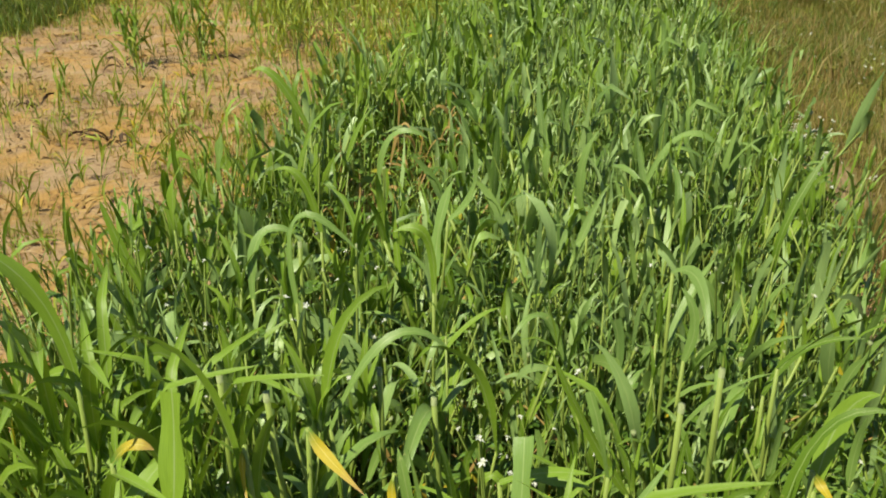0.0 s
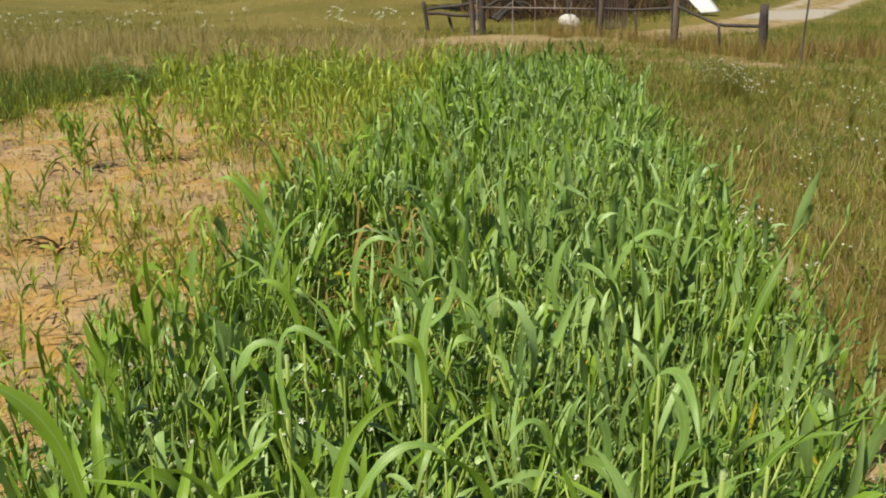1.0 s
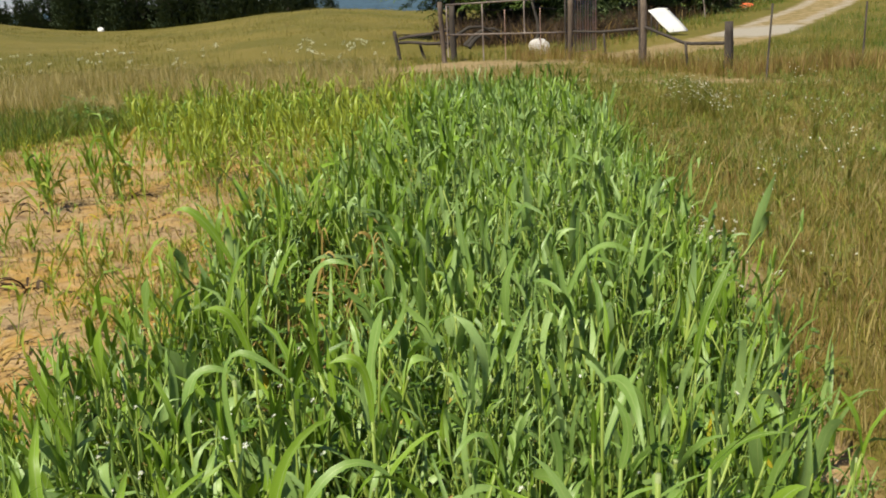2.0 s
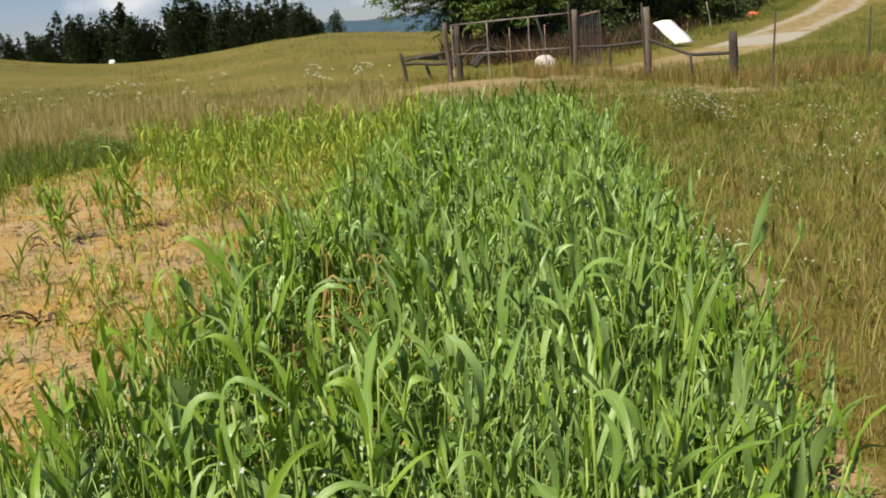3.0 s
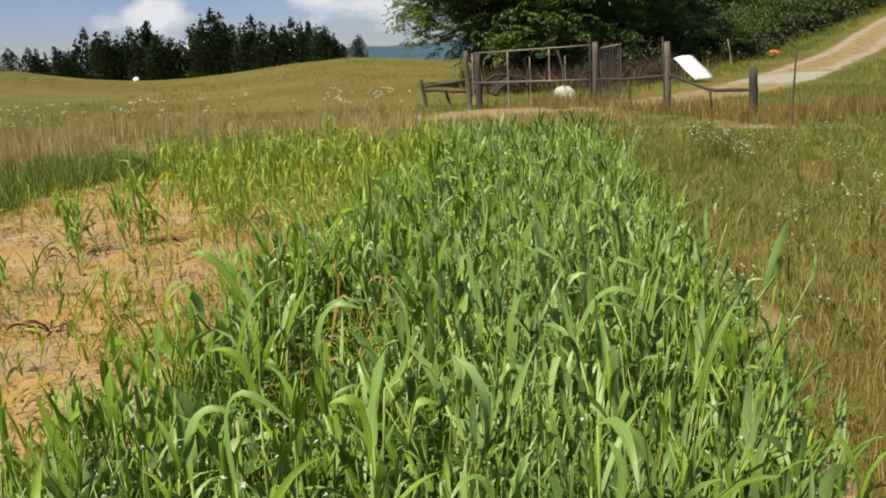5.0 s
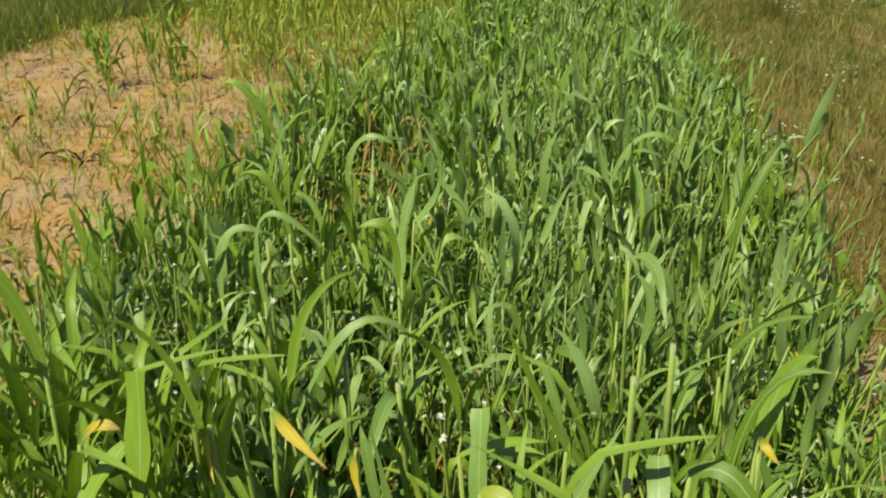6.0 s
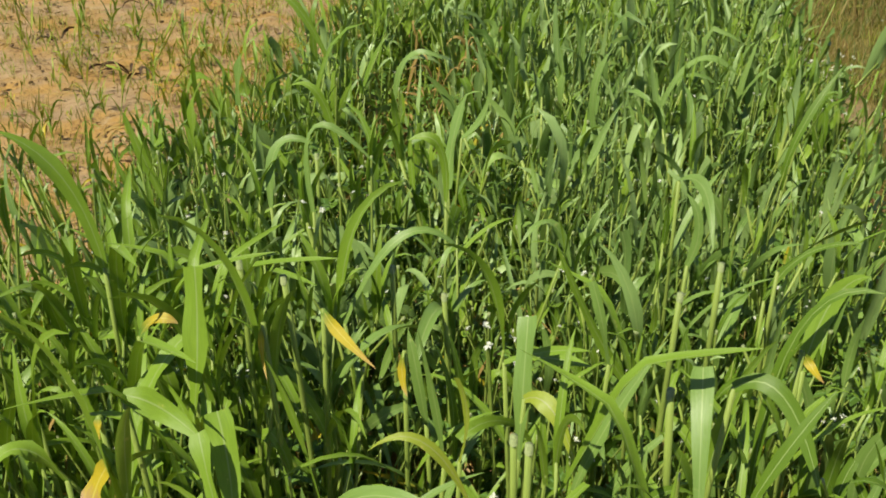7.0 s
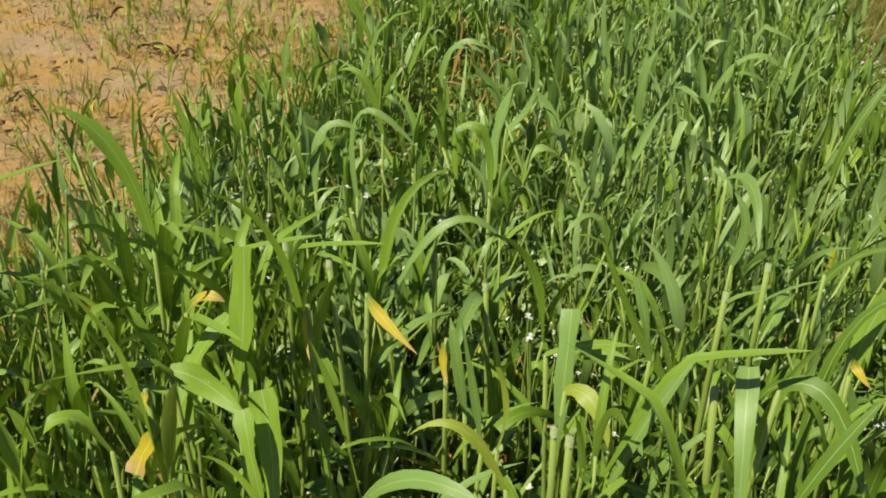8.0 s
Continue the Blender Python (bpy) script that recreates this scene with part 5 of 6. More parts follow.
def umbel_template(rng, height, heads):
    """Flat white umbels of many florets on tall thin stems."""
    g = Geo()
    for i in range(heads):
        top = np.array([*rng.normal(0, 0.08, 2), height * rng.uniform(0.55, 1.05)])
        g.add(*tube_geo(np.array([[0, 0, -0.01], top * [0.4, 0.4, 0.6], top]), [0.004, 0.003, 0.002], 4, False), None, 1)
        for k in range(14):
            o = top + np.array([*rng.normal(0, 0.024, 2), rng.normal(0.01, 0.016)])
            g.add(*leaflet(rng, 0.026, 0.022, rng.uniform(0.2, 1.4), rng.uniform(0, 6.28), o, 2, True), mat=2)
    return g.arrays()


def build_flowers():
    bits = []
    temps = [flower_template(rng, rng.uniform(0.20, 0.42), int(rng.integers(3, 9)), rng.uniform(0.009, 0.015)) for i in range(10)]
    for cx, cy, sx, sy, n in ((3.75, 12.3, 0.20, 0.26, 26), (3.9, 11.4, 0.2, 0.2, 5), (4.3, 9.8, 0.35, 0.25, 7), (5.0, 10.3, 0.6, 0.4, 5), (2.75, 7.0, 0.16, 0.20, 5), (3.1, 7.6, 0.5, 0.6, 4), (4.6, 8.2, 0.5, 0.4, 4), (2.3, 4.6, 0.3, 0.5, 2), (3.2, 6.0, 0.5, 0.8, 3), (6.2, 13.2, 0.9, 0.5, 8),
                              (-7.5, 23.0, 0.5, 0.6, 6), (-6.2, 22.6, 0.4, 0.5, 5), (-2.7, 22.6, 0.3, 0.4, 7), (-1.9, 22.2, 0.35, 0.4, 8), (-10.5, 21.0, 1.5, 1.0, 12),
                              (-7.0, 20.0, 2.0, 1.0, 8), (-1.2, 20.5, 0.6, 0.5, 8), (9.0, 18.5, 2.0, 1.5, 9), (5.2, 19.5, 1.0, 0.6, 5)):
        bits.append(np.stack([rng.normal(cx, sx, n), rng.normal(cy, sy, n)], 1))
    p = np.concatenate(bits + [b + rng.normal(0, 0.15, b.shape) for b in bits[:3] + bits[10:14]])
    ok = soil_at(p[:, 0], p[:, 1]) < 0.4
    p = p[ok]
    stuff("white_meadow_flowers", temps, [M_BROAD, M_GRASS_OLIVE, M_PETAL, M_EYE], on_ground(p[:, 0], p[:, 1]), "white fleabane flowers in dry grass", rng, (0.8, 1.35), 0.15, "flowers")
    lace = [umbel_template(rng, rng.uniform(0.60, 0.92), int(rng.integers(1, 4))) for i in range(6)]
    q = np.concatenate([np.stack([rng.normal(cx, sx, n), rng.normal(cy, 0.5, n)], 1) for cx, cy, sx, n in
                        ((-7.1, 22.5, 0.14, 4), (-7.3, 21.2, 0.2, 4), (-6.06, 22.5, 0.14, 4), (-2.69, 22.5, 0.10, 4), (-2.8, 21.4, 0.2, 3), (-1.81, 22.5, 0.14, 4), (-1.3, 21.2, 0.3, 5), (-5.0, 22.4, 0.16, 3), (-3.3, 21.0, 0.4, 3), (-10.4, 22.4, 0.45, 7), (-9.9, 20.4, 0.8, 5), (-8.6, 20.4, 1.2, 4))])
    stuff("tall_white_flowers", lace, [M_BROAD, M_GRASS_OLIVE, M_PETAL, M_EYE], on_ground(q[:, 0], q[:, 1]), "tall white lace flowers above tan grass", rng, (0.85, 1.1), 0.1, "flowers")
    low = [flower_template(rng, rng.uniform(0.10, 0.24), int(rng.integers(3, 7)), rng.uniform(0.011, 0.019)) for i in range(8)]
    x, y = rng.normal(1.74, 0.06, 30), rng.normal(5.75, 0.40, 30)
    stuff("white_edge_flowers", low, WEED_MATS, on_ground(x, y), "white daisies at the edge of the strip", rng, (0.8, 1.3), 0.25, "flowers")
    x, y = spread(rng, 300, -1.2, 2.0, 1.2, 10.0, lambda x, y: in_strip(x, y) * np.clip(0.4 + 0.7 * wave(1.2 * x, 0.8 * y), 0.05, 1))
    x = np.concatenate([x, rng.normal(0.72, 0.09, 34), rng.normal(-0.55, 0.12, 10)])
    y = np.concatenate([y, rng.normal(6.0, 0.55, 34), rng.normal(2.3, 0.25, 10)])
    tall = [flower_template(rng, rng.uniform(0.46, 0.74), 4, rng.uniform(0.006, 0.010)) for i in range(6)]
    stuff("white_strip_flowers", tall, WEED_MATS, on_ground(x, y), "small white flowers among the sorghum", rng, (0.85, 1.15), 0.12, "flowers")


build_flowers()


# ---- fence and gates ----
def pole(parent_name, points, radii, mat, label, category, group="", sides=8, rough=0.12):
    g = Geo().add(*tube_geo(points, radii, sides, True, rough, rng))
    o = np.array(points[0], float)
    v, f, uv, m = g.arrays()
    ob = new(parent_name, mesh_of(parent_name, v - o, f, uv, m, [mat]))
    ob.location = o
    return tagged(ob, label, category, group)


def gz(x, y):
    return float(ground_z(x, y))


def wood_post(x, y, height, radius, mat, label, lean=(0.0, 0.0)):
    z = gz(x, y)
    k = np.linspace(0, 1, 6)
    pts = np.stack([x + lean[0] * k + 0.012 * np.sin(5 * k + x), y + lean[1] * k, z - 0.1 + (height + 0.1) * k], 1)
    return pole("fence_post", pts, radius * (1.05 - 0.12 * k), mat, label, "post", "fence posts")


def bar(name, a, b, radius, mat, parent, sag=0.0, n=5, sides=6):
    k = np.linspace(0, 1, n)[:, None]
    p = np.array(a) * (1 - k) + np.array(b) * k
    p[:, 2] -= sag * 4 * k[:, 0] * (1 - k[:, 0])
    g = Geo().add(*tube_geo(p - np.array(parent.location), np.full(n, radius), sides, True))
    return part(name, g.mesh(name, [mat]), parent)


def build_fence():
    wood_post(0.63, 25.2, 1.62, 0.075, M_POST, "weathered grey gate post beside a bare patch", (-0.05, 0))
    wood_post(0.92, 25.8, 1.50, 0.085, M_POST_DARK, "dark old gate post beside a lighter one")
    wood_post(4.12, 25.2, 1.68, 0.10, M_POST, "stout weathered gate post between two gates")
    wood_post(5.00, 20.6, 1.62, 0.085, M_POST, "weathered fence post with a tall stake", (-0.02, 0))
    wood_post(6.02, 17.9, 1.00, 0.085, M_POST_DARK, "short dark fence post in dry grass")
    wood_post(-0.62, 27.2, 0.85, 0.06, M_POST_DARK, "low dark post holding two poles", (-0.12, 0))
    for x, y, h, lean in ((6.25, 16.5, 1.34, 0.05), (8.95, 18.4, 1.25, 0.0), (3.98, 25.1, 1.86, -0.02), (4.92, 20.55, 1.72, -0.05)):
        z = gz(x, y)
        pole("steel_stake", [(x, y, z - 0.1), (x + lean * 0.5, y, z + h * 0.5), (x + lean, y, z + h)], [0.018] * 3, M_POST_DARK,
             "thin rusty steel fence stake in grass", "stake", "steel stakes", 6, 0.0)
    # loose poles beside the gate
    for a, b in (((-0.62, 27.15, 0.62), (0.85, 26.1, 0.86)), ((-0.60, 27.10, 0.52), (0.75, 26.0, 0.50)), ((0.10, 26.8, 0.02), (-0.02, 26.8, 0.50))):
        k = np.linspace(0, 1, 6)[:, None]
        p = np.array(a) * (1 - k) + np.array(b) * k
        p[:, 2] += 0.02 * np.sin(7 * k[:, 0])
        pole("wooden_pole", p, [0.045] * 6, M_POST_DARK, "dark weathered pole propped on a low post", "pole", "loose poles")
    # branch rail that sags between posts
    for pts in (((4.2, 25.1, 0.68), (4.55, 23.0, 0.72), (5.0, 20.68, 0.85)), ((5.02, 20.5, 0.88), (5.5, 19.2, 0.58), (5.62, 19.0, 0.56), (6.1, 17.9, 0.60))):
        pole("branch_rail", pts, [0.035] * len(pts), M_POST_DARK, "crooked branch used as a fence rail", "rail", "fence rails")
    for x, y, h in ((5.55, 19.1, 0.6), (4.75, 23.6, 0.75)):
        pole("prop_stick", [(x + 0.05, y, gz(x, y) - 0.05), (x, y, gz(x, y) + h * 0.5), (x - 0.03, y, gz(x, y) + h)], [0.03] * 3, M_POST_DARK,
             "short dark stick propping the rail", "stick", "prop sticks")
    # wide pipe gate
    gate = new("pipe_gate")
    gate.location = (0.70, 25.15, gz(0.7, 25.15))
    tagged(gate, "wide grey pipe gate with two rails, closed", "gate")
    a, b = (0.72, 25.15), (4.02, 25.15)
    z0 = gz(2.4, 25.15)
    top_l, top_r, low_l, low_r = z0 + 1.53, z0 + 1.59, z0 + 0.74, z0 + 0.66
    bar("top_rail", (*a, top_l), (*b, top_r), 0.026, M_PIPE, gate)
    bar("bottom_rail", (*a, low_l), (*b, low_r), 0.026, M_PIPE, gate)
    bar("end_stile", (a[0] + 0.03, a[1], z0 + 0.15), (a[0] + 0.03, a[1], top_l), 0.022, M_PIPE, gate)
    bar("end_stile", (b[0] - 0.03, b[1], z0 + 0.15), (b[0] - 0.03, b[1], top_r), 0.022, M_PIPE, gate)
    for x, lo in ((1.72, z0 - 0.02), (2.86, z0 + 0.66)):
        bar("upright", (x, a[1], lo), (x, a[1], z0 + 1.56), 0.022, M_PIPE, gate)
    for x in (2.33, 3.3):
        bar("wire_stay", (x, a[1] + 0.02, z0), (x, a[1] + 0.02, z0 + 1.35), 0.010, M_RUST, gate)
    # narrow barred gate
    g2 = new("barred_gate")
    g2.location = (4.28, 25.3, gz(4.28, 25.3))
    tagged(g2, "narrow rusty gate of upright bars, standing ajar", "gate")
    z1 = g2.location[2]
    p, q = (4.28, 25.3), (4.98, 26.0)
    bar("top_bar", (*p, z1 + 1.50), (*q, z1 + 1.58), 0.024, M_RUST, g2)
    bar("bottom_bar", (*p, z1 + 0.12), (*q, z1 + 0.12), 0.024, M_RUST, g2)
    for i in range(9):
        k = i / 8
        x, y = p[0] * (1 - k) + q[0] * k, p[1] * (1 - k) + q[1] * k
        bar("upright_bar", (x, y, z1 + 0.1), (x, y, z1 + 1.50 + (0.10 if i == 8 else 0.0)), 0.026 if i in (0, 8) else 0.017, M_RUST if i % 3 else M_PIPE, g2)
    # far stakes beside the track
    for i in range(6):
        x, y = 12.4 + 2.85 * i, 39.5 + 5.0 * i
        pole("track_stake", [(x, y, gz(x, y) - 0.1), (x - 0.08, y, gz(x, y) + 0.6), (x - 0.20 - 0.05 * (i % 2), y, gz(x, y) + 1.15)], [0.026] * 3, M_PIPE,
             "pale thin stake beside the dirt track", "stake", "track stakes", 6, 0.0)


build_fence()


def build_yard():
    # white sheet propped at an angle
    ob = new("white_panel")
    x, y = 8.75, 32.0
    z = gz(x, y)
    ob.location = (x, y, z)
    tagged(ob, "bent white metal panel propped up beside the track", "panel")
    n = 8
    u, w = np.meshgrid(np.linspace(0, 1, n), np.linspace(0, 1, 5))
    px = -0.66 + 0.66 * u + 0.70 * w + 0.03 * np.sin(9 * w) * (1 - u)
    pz = 0.92 - 0.80 * u + 0.05 * w + 0.012 * np.sin(9 * u + 2 * w) - 0.16 * (w - 0.45) ** 2 * (1 - u)
    py = 0.35 - 0.35 * u + 0.10 * w
    top = np.stack([px, py, pz], 2).reshape(-1, 3)
    v = np.concatenate([top, top - (0, 0, 0.03)])
    o = len(top)
    f = [(r * n + c, r * n + c + 1, (r + 1) * n + c + 1, (r + 1) * n + c) for r in range(4) for c in range(n - 1)]
    f += [(a + o, d + o, c + o, b + o) for a, b, c, d in f]
    f += [(c, c + o, c + 1 + o, c + 1) for c in range(n - 1)] + [(4 * n + c, 4 * n + c + 1, 4 * n + c + 1 + o, 4 * n + c + o) for c in range(n - 1)]
    f += [(r * n, (r + 1) * n, (r + 1) * n + o, r * n + o) for r in range(4)] + [(r * n + n - 1, r * n + n - 1 + o, (r + 1) * n + n - 1 + o, (r + 1) * n + n - 1) for r in range(4)]
    part("sheet", Geo().add(v, f).mesh("sheet", [M_WHITE]), ob)
    for a, b in (((-0.5, 0.45, 0.0), (-0.55, 0.35, 0.80)), ((0.1, 0.6, 0.0), (0.05, 0.42, 0.92)), ((-0.35, 0.3, 0.0), (-0.38, 0.2, 0.50))):
        k = np.linspace(0, 1, 3)[:, None]
        part("leg", Geo().add(*tube_geo(np.array(a) * (1 - k) + np.array(b) * k, [0.03] * 3, 6)).mesh("leg", [M_POST_DARK]), ob)

    def boulder(name, x, y, r, squash, mat, label, category):
        n, m = 9, 14
        th, ph = np.meshgrid(np.linspace(0.08, math.pi * 0.72, n), np.arange(m) * 2 * math.pi / m, indexing="ij")
        rad = r * (1 + 0.11 * np.sin(2 * ph + 2 * th) + 0.05 * np.sin(5 * ph - 2 * th) + rng.uniform(-0.05, 0.05, th.shape))
        v = np.stack([rad * np.sin(th) * np.cos(ph), 0.8 * rad * np.sin(th) * np.sin(ph), squash * rad * np.cos(th) + squash * r * 0.3], 2).reshape(-1, 3)
        f = [(a * m + b, a * m + (b + 1) % m, (a + 1) * m + (b + 1) % m, (a + 1) * m + b) for a in range(n - 1) for b in range(m)]
        f += [(0, k, k + 1, k + 2) for k in range(1, m - 2, 2)]
        ob = new(name, Geo().add(v, f).mesh(name, [mat]))
        ob.location = (x, y, gz(x, y))
        return tagged(ob, label, category)

    boulder("boulder", 3.55, 27.3, 0.32, 1.0, M_ROCK, "pale rounded limestone boulder behind the gate", "rock")
    boulder("hay_bale", -33.9, 99.0, 0.36, 0.95, M_WHITE, "small white wrapped bale on the far pasture", "bale")
    boulder("orange_tarp", 15.8, 44.0, 0.33, 0.5, M_ORANGE, "crumpled orange tarp beside the dirt track", "tarp")
    # dead limbs lying under the tree
    for i, (x, y, ang, ln) in enumerate(((1.9, 31.0, 0.2, 2.2), (2.4, 31.5, -0.3, 1.8), (2.0, 30.6, 0.9, 1.2), (3.9, 31.0, 1.35, 0.9))):
        k = np.linspace(0, 1, 6)
        z = gz(x, y)
        pts = np.stack([x + ln * (k - 0.5) * math.cos(ang), y + 0.4 * k, z + 0.08 + ln * 0.30 * np.sin(math.pi * np.clip(k * (0.5 + 0.5 * math.cos(ang)), 0, 1))], 1)
        if i == 3:
            pts = np.stack([x + 0.12 * np.sin(4 * k), y + 0 * k, z - 0.05 + 1.5 * k], 1)
        pole("dead_limb" if i < 3 else "dead_snag", pts, np.linspace(0.085, 0.03, 6), M_BARK,
             "arched dead limb lying in the shade" if i < 3 else "broken dark snag standing under the tree", "deadwood", "dead limbs", 8, 0.2)


build_yard()


# ---- trees ----
def grow(g, rng, p, d, length, radius, depth, tips, mat=0):
    """A limb with side limbs, as tapering tubes; the ends are noted for the leaves."""
    n = 5
    pts = [np.array(p, float)]
    for i in range(n - 1):
        d = d + rng.normal(0, 0.10, 3) + np.array([0, 0, 0.02])
        d = d / np.linalg.norm(d)
        pts.append(pts[-1] + d * length / (n - 1))
    g.add(*tube_geo(pts, np.linspace(radius, radius * 0.6, n), 7 if depth > 1 else 5, False), None, mat)
    if depth <= 2:
        tips.append((pts[-1], d)), tips.append((pts[2], d))
    if depth == 0:
        return
    for i in range(int(rng.integers(3, 5))):
        k = int(rng.integers(1, n))
        turn = rng.normal(0, 1, 3)
        nd = d * 0.55 + turn / np.linalg.norm(turn) * 0.85 + np.array([0, 0, 0.05])
        grow(g, rng, pts[k] if i else pts[-1], nd / np.linalg.norm(nd), length * rng.uniform(0.6, 0.8), radius * 0.55, depth - 1, tips, mat)


def spray_template(rng, pairs, length, width, reach, mat):
    """A compound leaf: leaflets in pairs along a drooping stem."""
    g = Geo()
    for s in range(3):
        head0 = rng.uniform(0, 6.28)
        for i in range(pairs):
            u = (i + 1) / pairs
            at = np.array([math.cos(head0) * reach * u, math.sin(head0) * reach * u, reach * (0.25 * u - 0.55 * u * u)]) + rng.normal(0, 0.02, 3)
            for k in (-1.2, 1.2):
                v, f, uv = leaflet(rng, length * rng.uniform(0.7, 1.2), width, rng.uniform(-0.6, 0.2), head0 + k, at, 2)
                g.add(v[[1, 3, 7, 5]], [(0, 1, 2, 3)], None, mat)
    return g.arrays()


def leafy_tree(name, seed, height, spread_r, trunk_r, label, sprays, leaf_mat, leaf=(0.15, 0.055), bottom=1.0, stems=1, pairs=5, depth=3):
    r = np.random.default_rng(seed)
    ob = new(name)
    tagged(ob, label, "tree")
    wood, tips = Geo(), []
    for s in range(stems):
        a = r.uniform(0, 6.28)
        base = np.array([math.cos(a) * 0.4 * (stems > 1), math.sin(a) * 0.4 * (stems > 1), -0.2])
        grow(wood, r, base, np.array([0.18 * math.cos(a), 0.18 * math.sin(a), 1.0]), height * 0.42, trunk_r, depth, tips)
    part("trunk", wood.mesh("trunk", [M_BARK]), ob)
    # leaves: clusters round limb ends and through the crown's shell
    n = sprays
    cl = np.array([t[0] for t in tips])
    pick = cl[r.integers(0, len(cl), n // 2)] + r.normal(0, 0.45, (n // 2, 3))
    lobes = 26
    th, cz = r.uniform(0, 6.28, lobes), r.uniform(-0.75, 0.95, lobes)
    cr = np.sqrt(1 - cz ** 2) * r.uniform(0.55, 0.95, lobes)
    mid_z, half = (height + bottom) / 2, (height - bottom) / 2
    centres = np.stack([cr * np.cos(th) * spread_r, cr * np.sin(th) * spread_r, mid_z + cz * half * 0.9], 1)
    m = n - n // 2
    dirs = r.normal(0, 1, (m, 3))
    dirs /= np.linalg.norm(dirs, axis=1)[:, None]
    q = centres[r.integers(0, lobes, m)] + dirs * spread_r * 0.30 * r.random((m, 1)) ** 0.45
    p = np.concatenate([pick, q])
    p = p[p[:, 2] > bottom * 0.75]
    temps = [spray_template(r, pairs, leaf[0], leaf[1], leaf[0] * 2.6, 0) for _ in range(10)]
    k = len(p)
    data = scatter(temps, r.integers(0, 10, k), p, r.uniform(0, 6.28, k), r.uniform(0.8, 1.25, k), r.normal(0, 0.3, (k, 2)))
    part("crown", mesh_of("crown", *data, [leaf_mat]), ob)
    return ob


def place(ob, x, y, turn=0.0, size=1.0):
    ob.matrix_basis = pose(x, y, gz(x, y) - 0.05, 0, 0, turn) @ Matrix.Scale(size, 4)
    return ob


def build_trees():
    place(leafy_tree("walnut_tree", 5, 8.5, 3.9, 0.16, "leafy walnut tree with low drooping boughs over the gate", 2600, M_TREE, (0.19, 0.07), 1.7, 2), 1.3, 38.0, 40)
    place(leafy_tree("shade_tree", 6, 9.5, 4.2, 0.22, "broad dark-green shade tree behind the fence", 3000, M_TREE, (0.14, 0.06), 1.3, 2), 5.2, 39.0, 0)
    place(leafy_tree("shade_tree", 7, 8.5, 3.4, 0.18, "broad shade tree beside the dirt track", 2300, M_TREE, (0.14, 0.06), 1.2, 2), 8.9, 42.0, 100)
    # scrub in the shade
    shrub = leafy_tree("shrub", 8, 2.0, 1.2, 0.05, "dark leafy shrub in the shade of trees", 300, M_WOODS, (0.17, 0.09), 0.15, 3, 3)
    place(shrub, 6.0, 35.2, 0, 0.8)
    tagged(shrub, group="shrubs under the trees")
    for x, y, t, s in ((4.9, 36.0, 70, 0.75), (7.7, 38.2, 200, 0.9), (3.9, 37.0, 130, 0.75), (12.9, 42.0, 20, 1.2), (14.3, 46.0, 20, 1.3), (15.9, 49.0, 80, 1.5), (17.7, 52.5, 140, 1.5), (19.9, 56.0, 210, 1.7), (22.3, 60.0, 10, 1.7), (24.8, 64.0, 60, 1.9), (27.3, 68.0, 160, 2.0), (30.3, 72.5, 290, 2.2), (33.3, 77.0, 40, 2.3), (3.4, 37.5, 250, 0.9), (6.4, 36.6, 300, 1.3)):
        copy_thing(shrub, pose(x, y, gz(x, y) - 0.05, 0, 0, t) @ Matrix.Scale(s, 4))
    # wooded slope beyond the track
    wood = [leafy_tree("woodland_tree", 20 + i, 9.0 + i, 3.4, 0.2, "distant broadleaf tree on the wooded slope", 210, M_WOODS, (0.60, 0.36), 0.6, 1, 3, 2) for i in range(3)]
    r = np.random.default_rng(4)
    n = 0
    for k in np.linspace(0, 1, 16):
        for row in range(2):
            x = 8.5 + 36 * k + r.uniform(-1.5, 1.5) - 4.0 * row
            y = 52 + 46 * k + r.uniform(-1.5, 1.5) + (6.0 + 4 * k) * row
            m = pose(x, y, gz(x, y) - 0.1, 0, 0, r.uniform(0, 360))
            size = r.uniform(0.55, 0.85)
            ob = wood[n] if n < 3 else copy_thing(wood[n % 3], m)
            ob.matrix_basis = m @ Matrix.Scale(size, 4)
            tagged(ob, group="wooded slope")
            n += 1


build_trees()


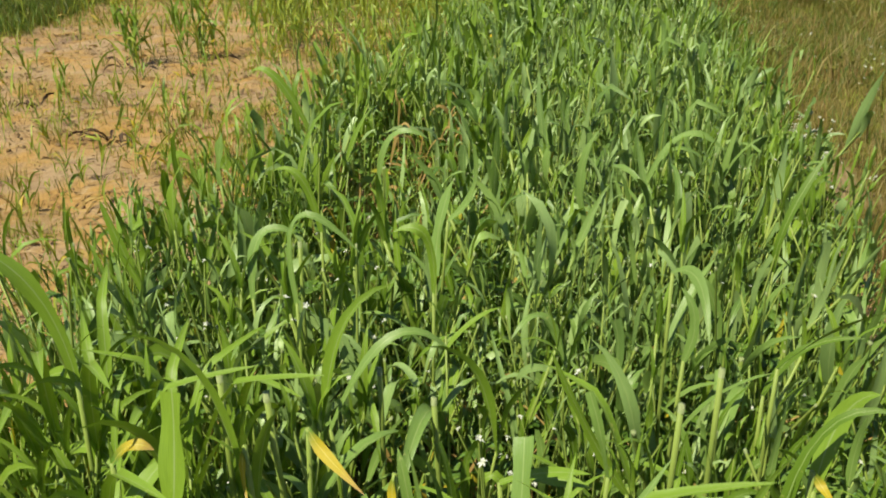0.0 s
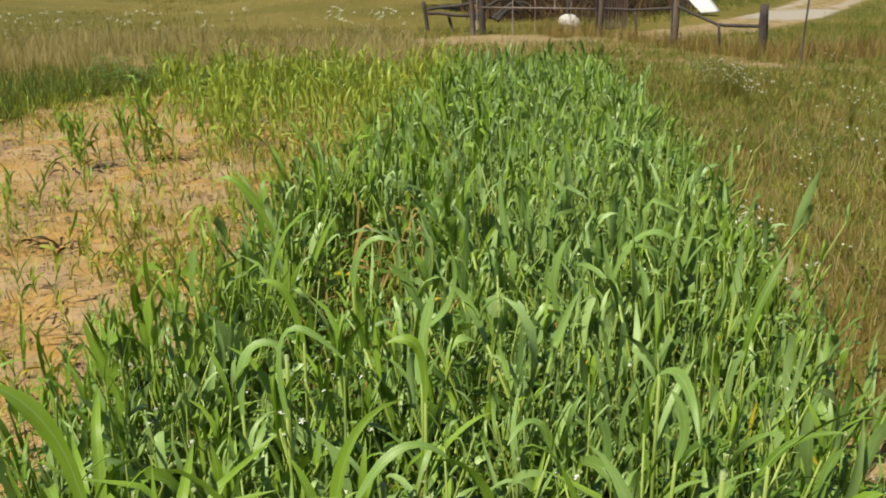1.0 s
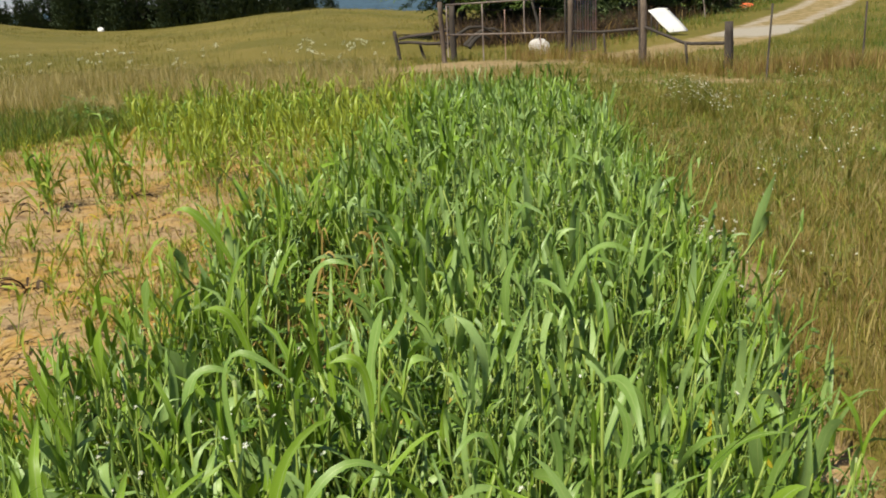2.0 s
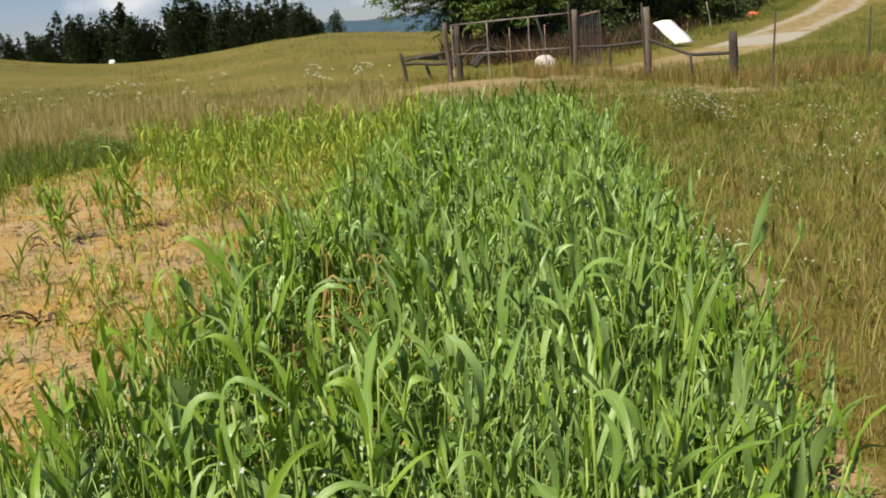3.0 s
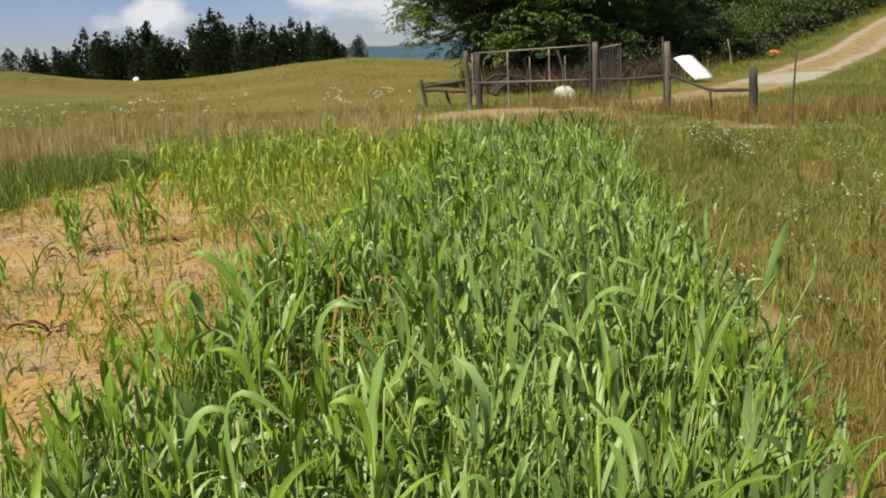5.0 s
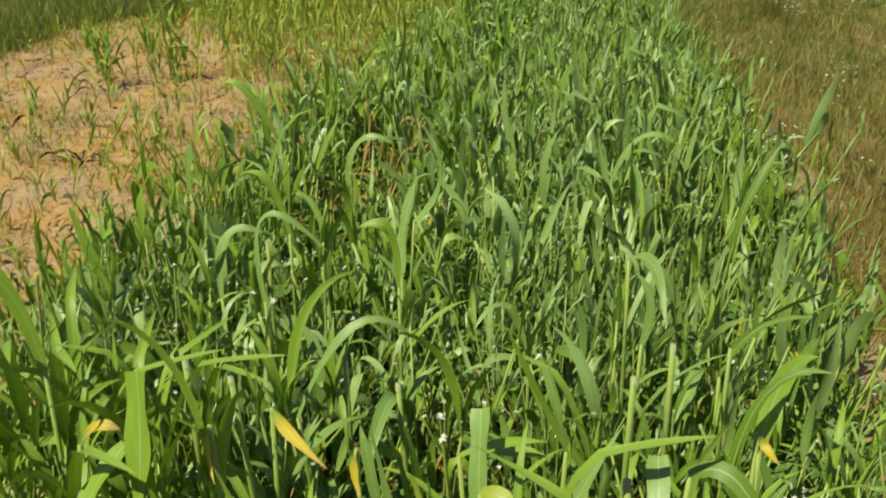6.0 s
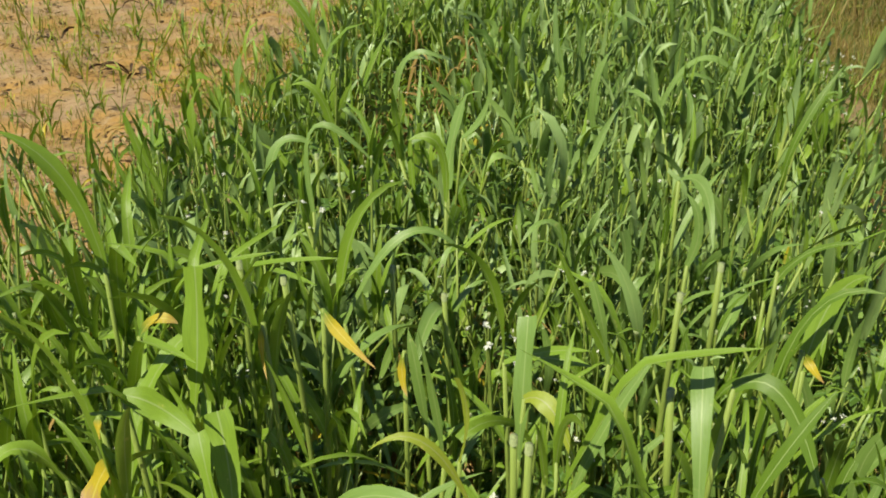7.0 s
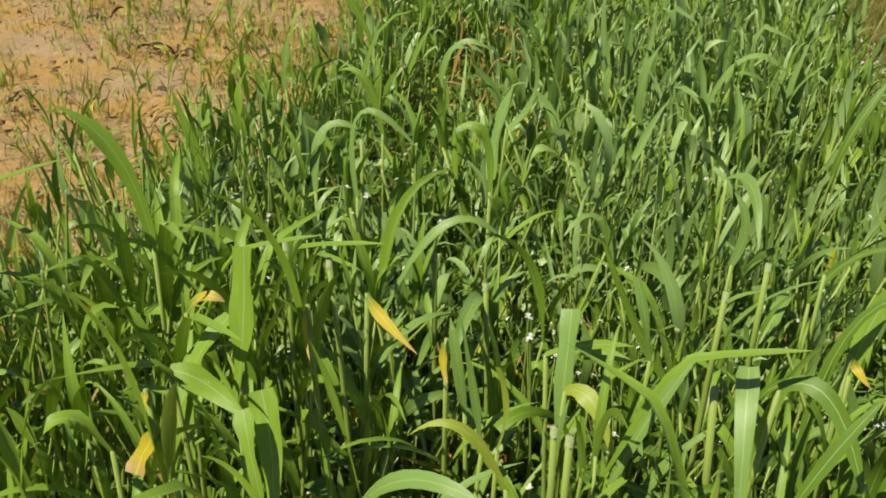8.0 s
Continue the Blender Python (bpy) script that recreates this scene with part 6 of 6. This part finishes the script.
def cedar(seed, height, half):
    r = np.random.default_rng(seed)
    ob = new("cedar_tree")
    tagged(ob, "dark green cedar tree on the ridge", "tree", "cedar row on the ridge")
    wood = Geo().add(*tube_geo([(0, 0, -1.5), (0, 0.05, height * 0.5), (0, 0, height * 0.95)], [0.16, 0.10, 0.02], 6))
    for i in range(22):
        z, a = height * r.uniform(0.08, 0.85), r.uniform(0, 6.28)
        ln = half * (1 - z / height) ** 0.7
        wood.add(*tube_geo([(0, 0, z), (math.cos(a) * ln * 0.5, math.sin(a) * ln * 0.5, z + 0.25 * ln), (math.cos(a) * ln, math.sin(a) * ln, z + 0.55 * ln)], [0.04, 0.03, 0.01], 4, False))
    part("trunk", wood.mesh("trunk", [M_BARK]), ob)
    n = 1000
    z = height * (0.02 + 0.98 * r.random(n) ** 1.15)
    lump = 1 + 0.30 * np.sin(5 * z / height * 3 + r.uniform(0, 6)) * r.random(n)
    a = r.uniform(0, 6.28, n)
    rad = half * np.clip(1 - (z / height) ** (1.7 + 0.5 * (seed % 4)), 0.03, 1) ** 0.75 * lump * r.random(n) ** 0.4 * (1 + 0.30 * np.sin(3 * a + seed))
    z = z * (1 + 0.09 * np.sin(2 * a + 4 * rad / half + seed))
    # two or three leaders of uneven height
    which = r.integers(0, 3, n)
    ox, oy, hf = r.uniform(-0.5, 0.5, 3) * half, r.uniform(-0.5, 0.5, 3) * half, np.array([1.0, r.uniform(0.72, 0.92), r.uniform(0.6, 0.85)])
    ox[0], oy[0] = 0, 0
    p = np.stack([ox[which] + 0.85 * rad * np.cos(a), oy[which] + 0.85 * rad * np.sin(a), z * hf[which]], 1)
    temps = []
    for _ in range(6):
        g = Geo()
        for i in range(4):
            h = r.normal(0, 0.9)
            v, f, uv = leaflet(r, 0.42 * r.uniform(0.6, 1.2), 0.20, r.uniform(0.5, 1.35), h, r.normal(0, 0.05, 3), 2)
            g.add(v[[1, 3, 7, 5]], [(0, 1, 2, 3)], None, 0)
        temps.append(g.arrays())
    data = scatter(temps, r.integers(0, 6, n), p, a, r.uniform(0.7, 1.3, n))
    part("crown", mesh_of("crown", *data, [M_CEDAR]), ob)
    return ob


def build_cedars():
    kinds = [cedar(30 + i, 6.0, 2.1 + 0.4 * (i % 3)) for i in range(4)]
    first = set()
    r = np.random.default_rng(9)
    # bearing and rise of the tops, west to east
    tops = ((-0.50, 0.020), (-0.48, 0.026), (-0.458, 0.025), (-0.44, 0.018), (-0.428, 0.024), (-0.412, 0.020), (-0.394, 0.040), (-0.381, 0.034), (-0.370, 0.036),
            (-0.356, 0.030), (-0.344, 0.038), (-0.332, 0.036), (-0.324, 0.044), (-0.312, 0.032), (-0.300, 0.026), (-0.288, 0.022), (-0.276, 0.036),
            (-0.264, 0.046), (-0.253, 0.052), (-0.243, 0.046), (-0.232, 0.036), (-0.222, 0.036), (-0.209, 0.044), (-0.198, 0.036), (-0.186, 0.034),
            (-0.176, 0.034), (-0.166, 0.040), (-0.157, 0.034), (-0.148, 0.036), (-0.139, 0.032), (-0.130, 0.030), (-0.120, 0.022), (-0.112, 0.012), (-0.093, 0.021))
    for i, (az, rise) in enumerate(tops):
        y = float(CREST(az)) + r.uniform(1.5, 7)
        x = az * y
        z = gz(x, y) - 0.2
        h = 1.66 + rise * y - z
        k = i % 4
        m = pose(x, y, z, 0, 0, r.uniform(0, 360)) @ Matrix.Scale(h / 6.0, 4)
        if k in first:
            copy_thing(kinds[k], Matrix.Translation((x, y, z)) @ pose(0, 0, 0, 0, 0, r.uniform(0, 360))).scale = (h / 6 * 0.9, h / 6 * 0.9, h / 6)
        else:
            kinds[k].matrix_basis = m
            first.add(k)
    for i in range(22):
        az = r.uniform(-0.5, -0.12)
        y = float(CREST(az)) + r.uniform(6, 14)
        x = az * y
        z = gz(x, y) - 0.2
        s = max(0.35, (1.0 + r.uniform(0.010, 0.026) * y - z + 0.6) / 6)
        copy_thing(kinds[i % 4], Matrix.Translation((x, y, z))).scale = (s, s, s)


build_cedars()


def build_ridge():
    """A wooded ridge in the far distance; its blue haze is part of the base colour."""
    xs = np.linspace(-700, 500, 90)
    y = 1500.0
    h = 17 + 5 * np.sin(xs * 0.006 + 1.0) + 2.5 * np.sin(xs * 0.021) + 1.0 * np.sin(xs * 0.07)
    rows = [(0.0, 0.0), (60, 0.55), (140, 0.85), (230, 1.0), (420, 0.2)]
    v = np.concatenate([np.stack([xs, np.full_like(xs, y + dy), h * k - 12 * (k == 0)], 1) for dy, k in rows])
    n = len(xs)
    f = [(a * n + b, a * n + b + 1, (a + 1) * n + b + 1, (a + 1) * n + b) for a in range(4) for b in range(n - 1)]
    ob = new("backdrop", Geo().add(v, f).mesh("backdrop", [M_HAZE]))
    tagged(ob, "wooded ridge in the distance, blue haze painted into its colour", "backdrop", kind="structure")


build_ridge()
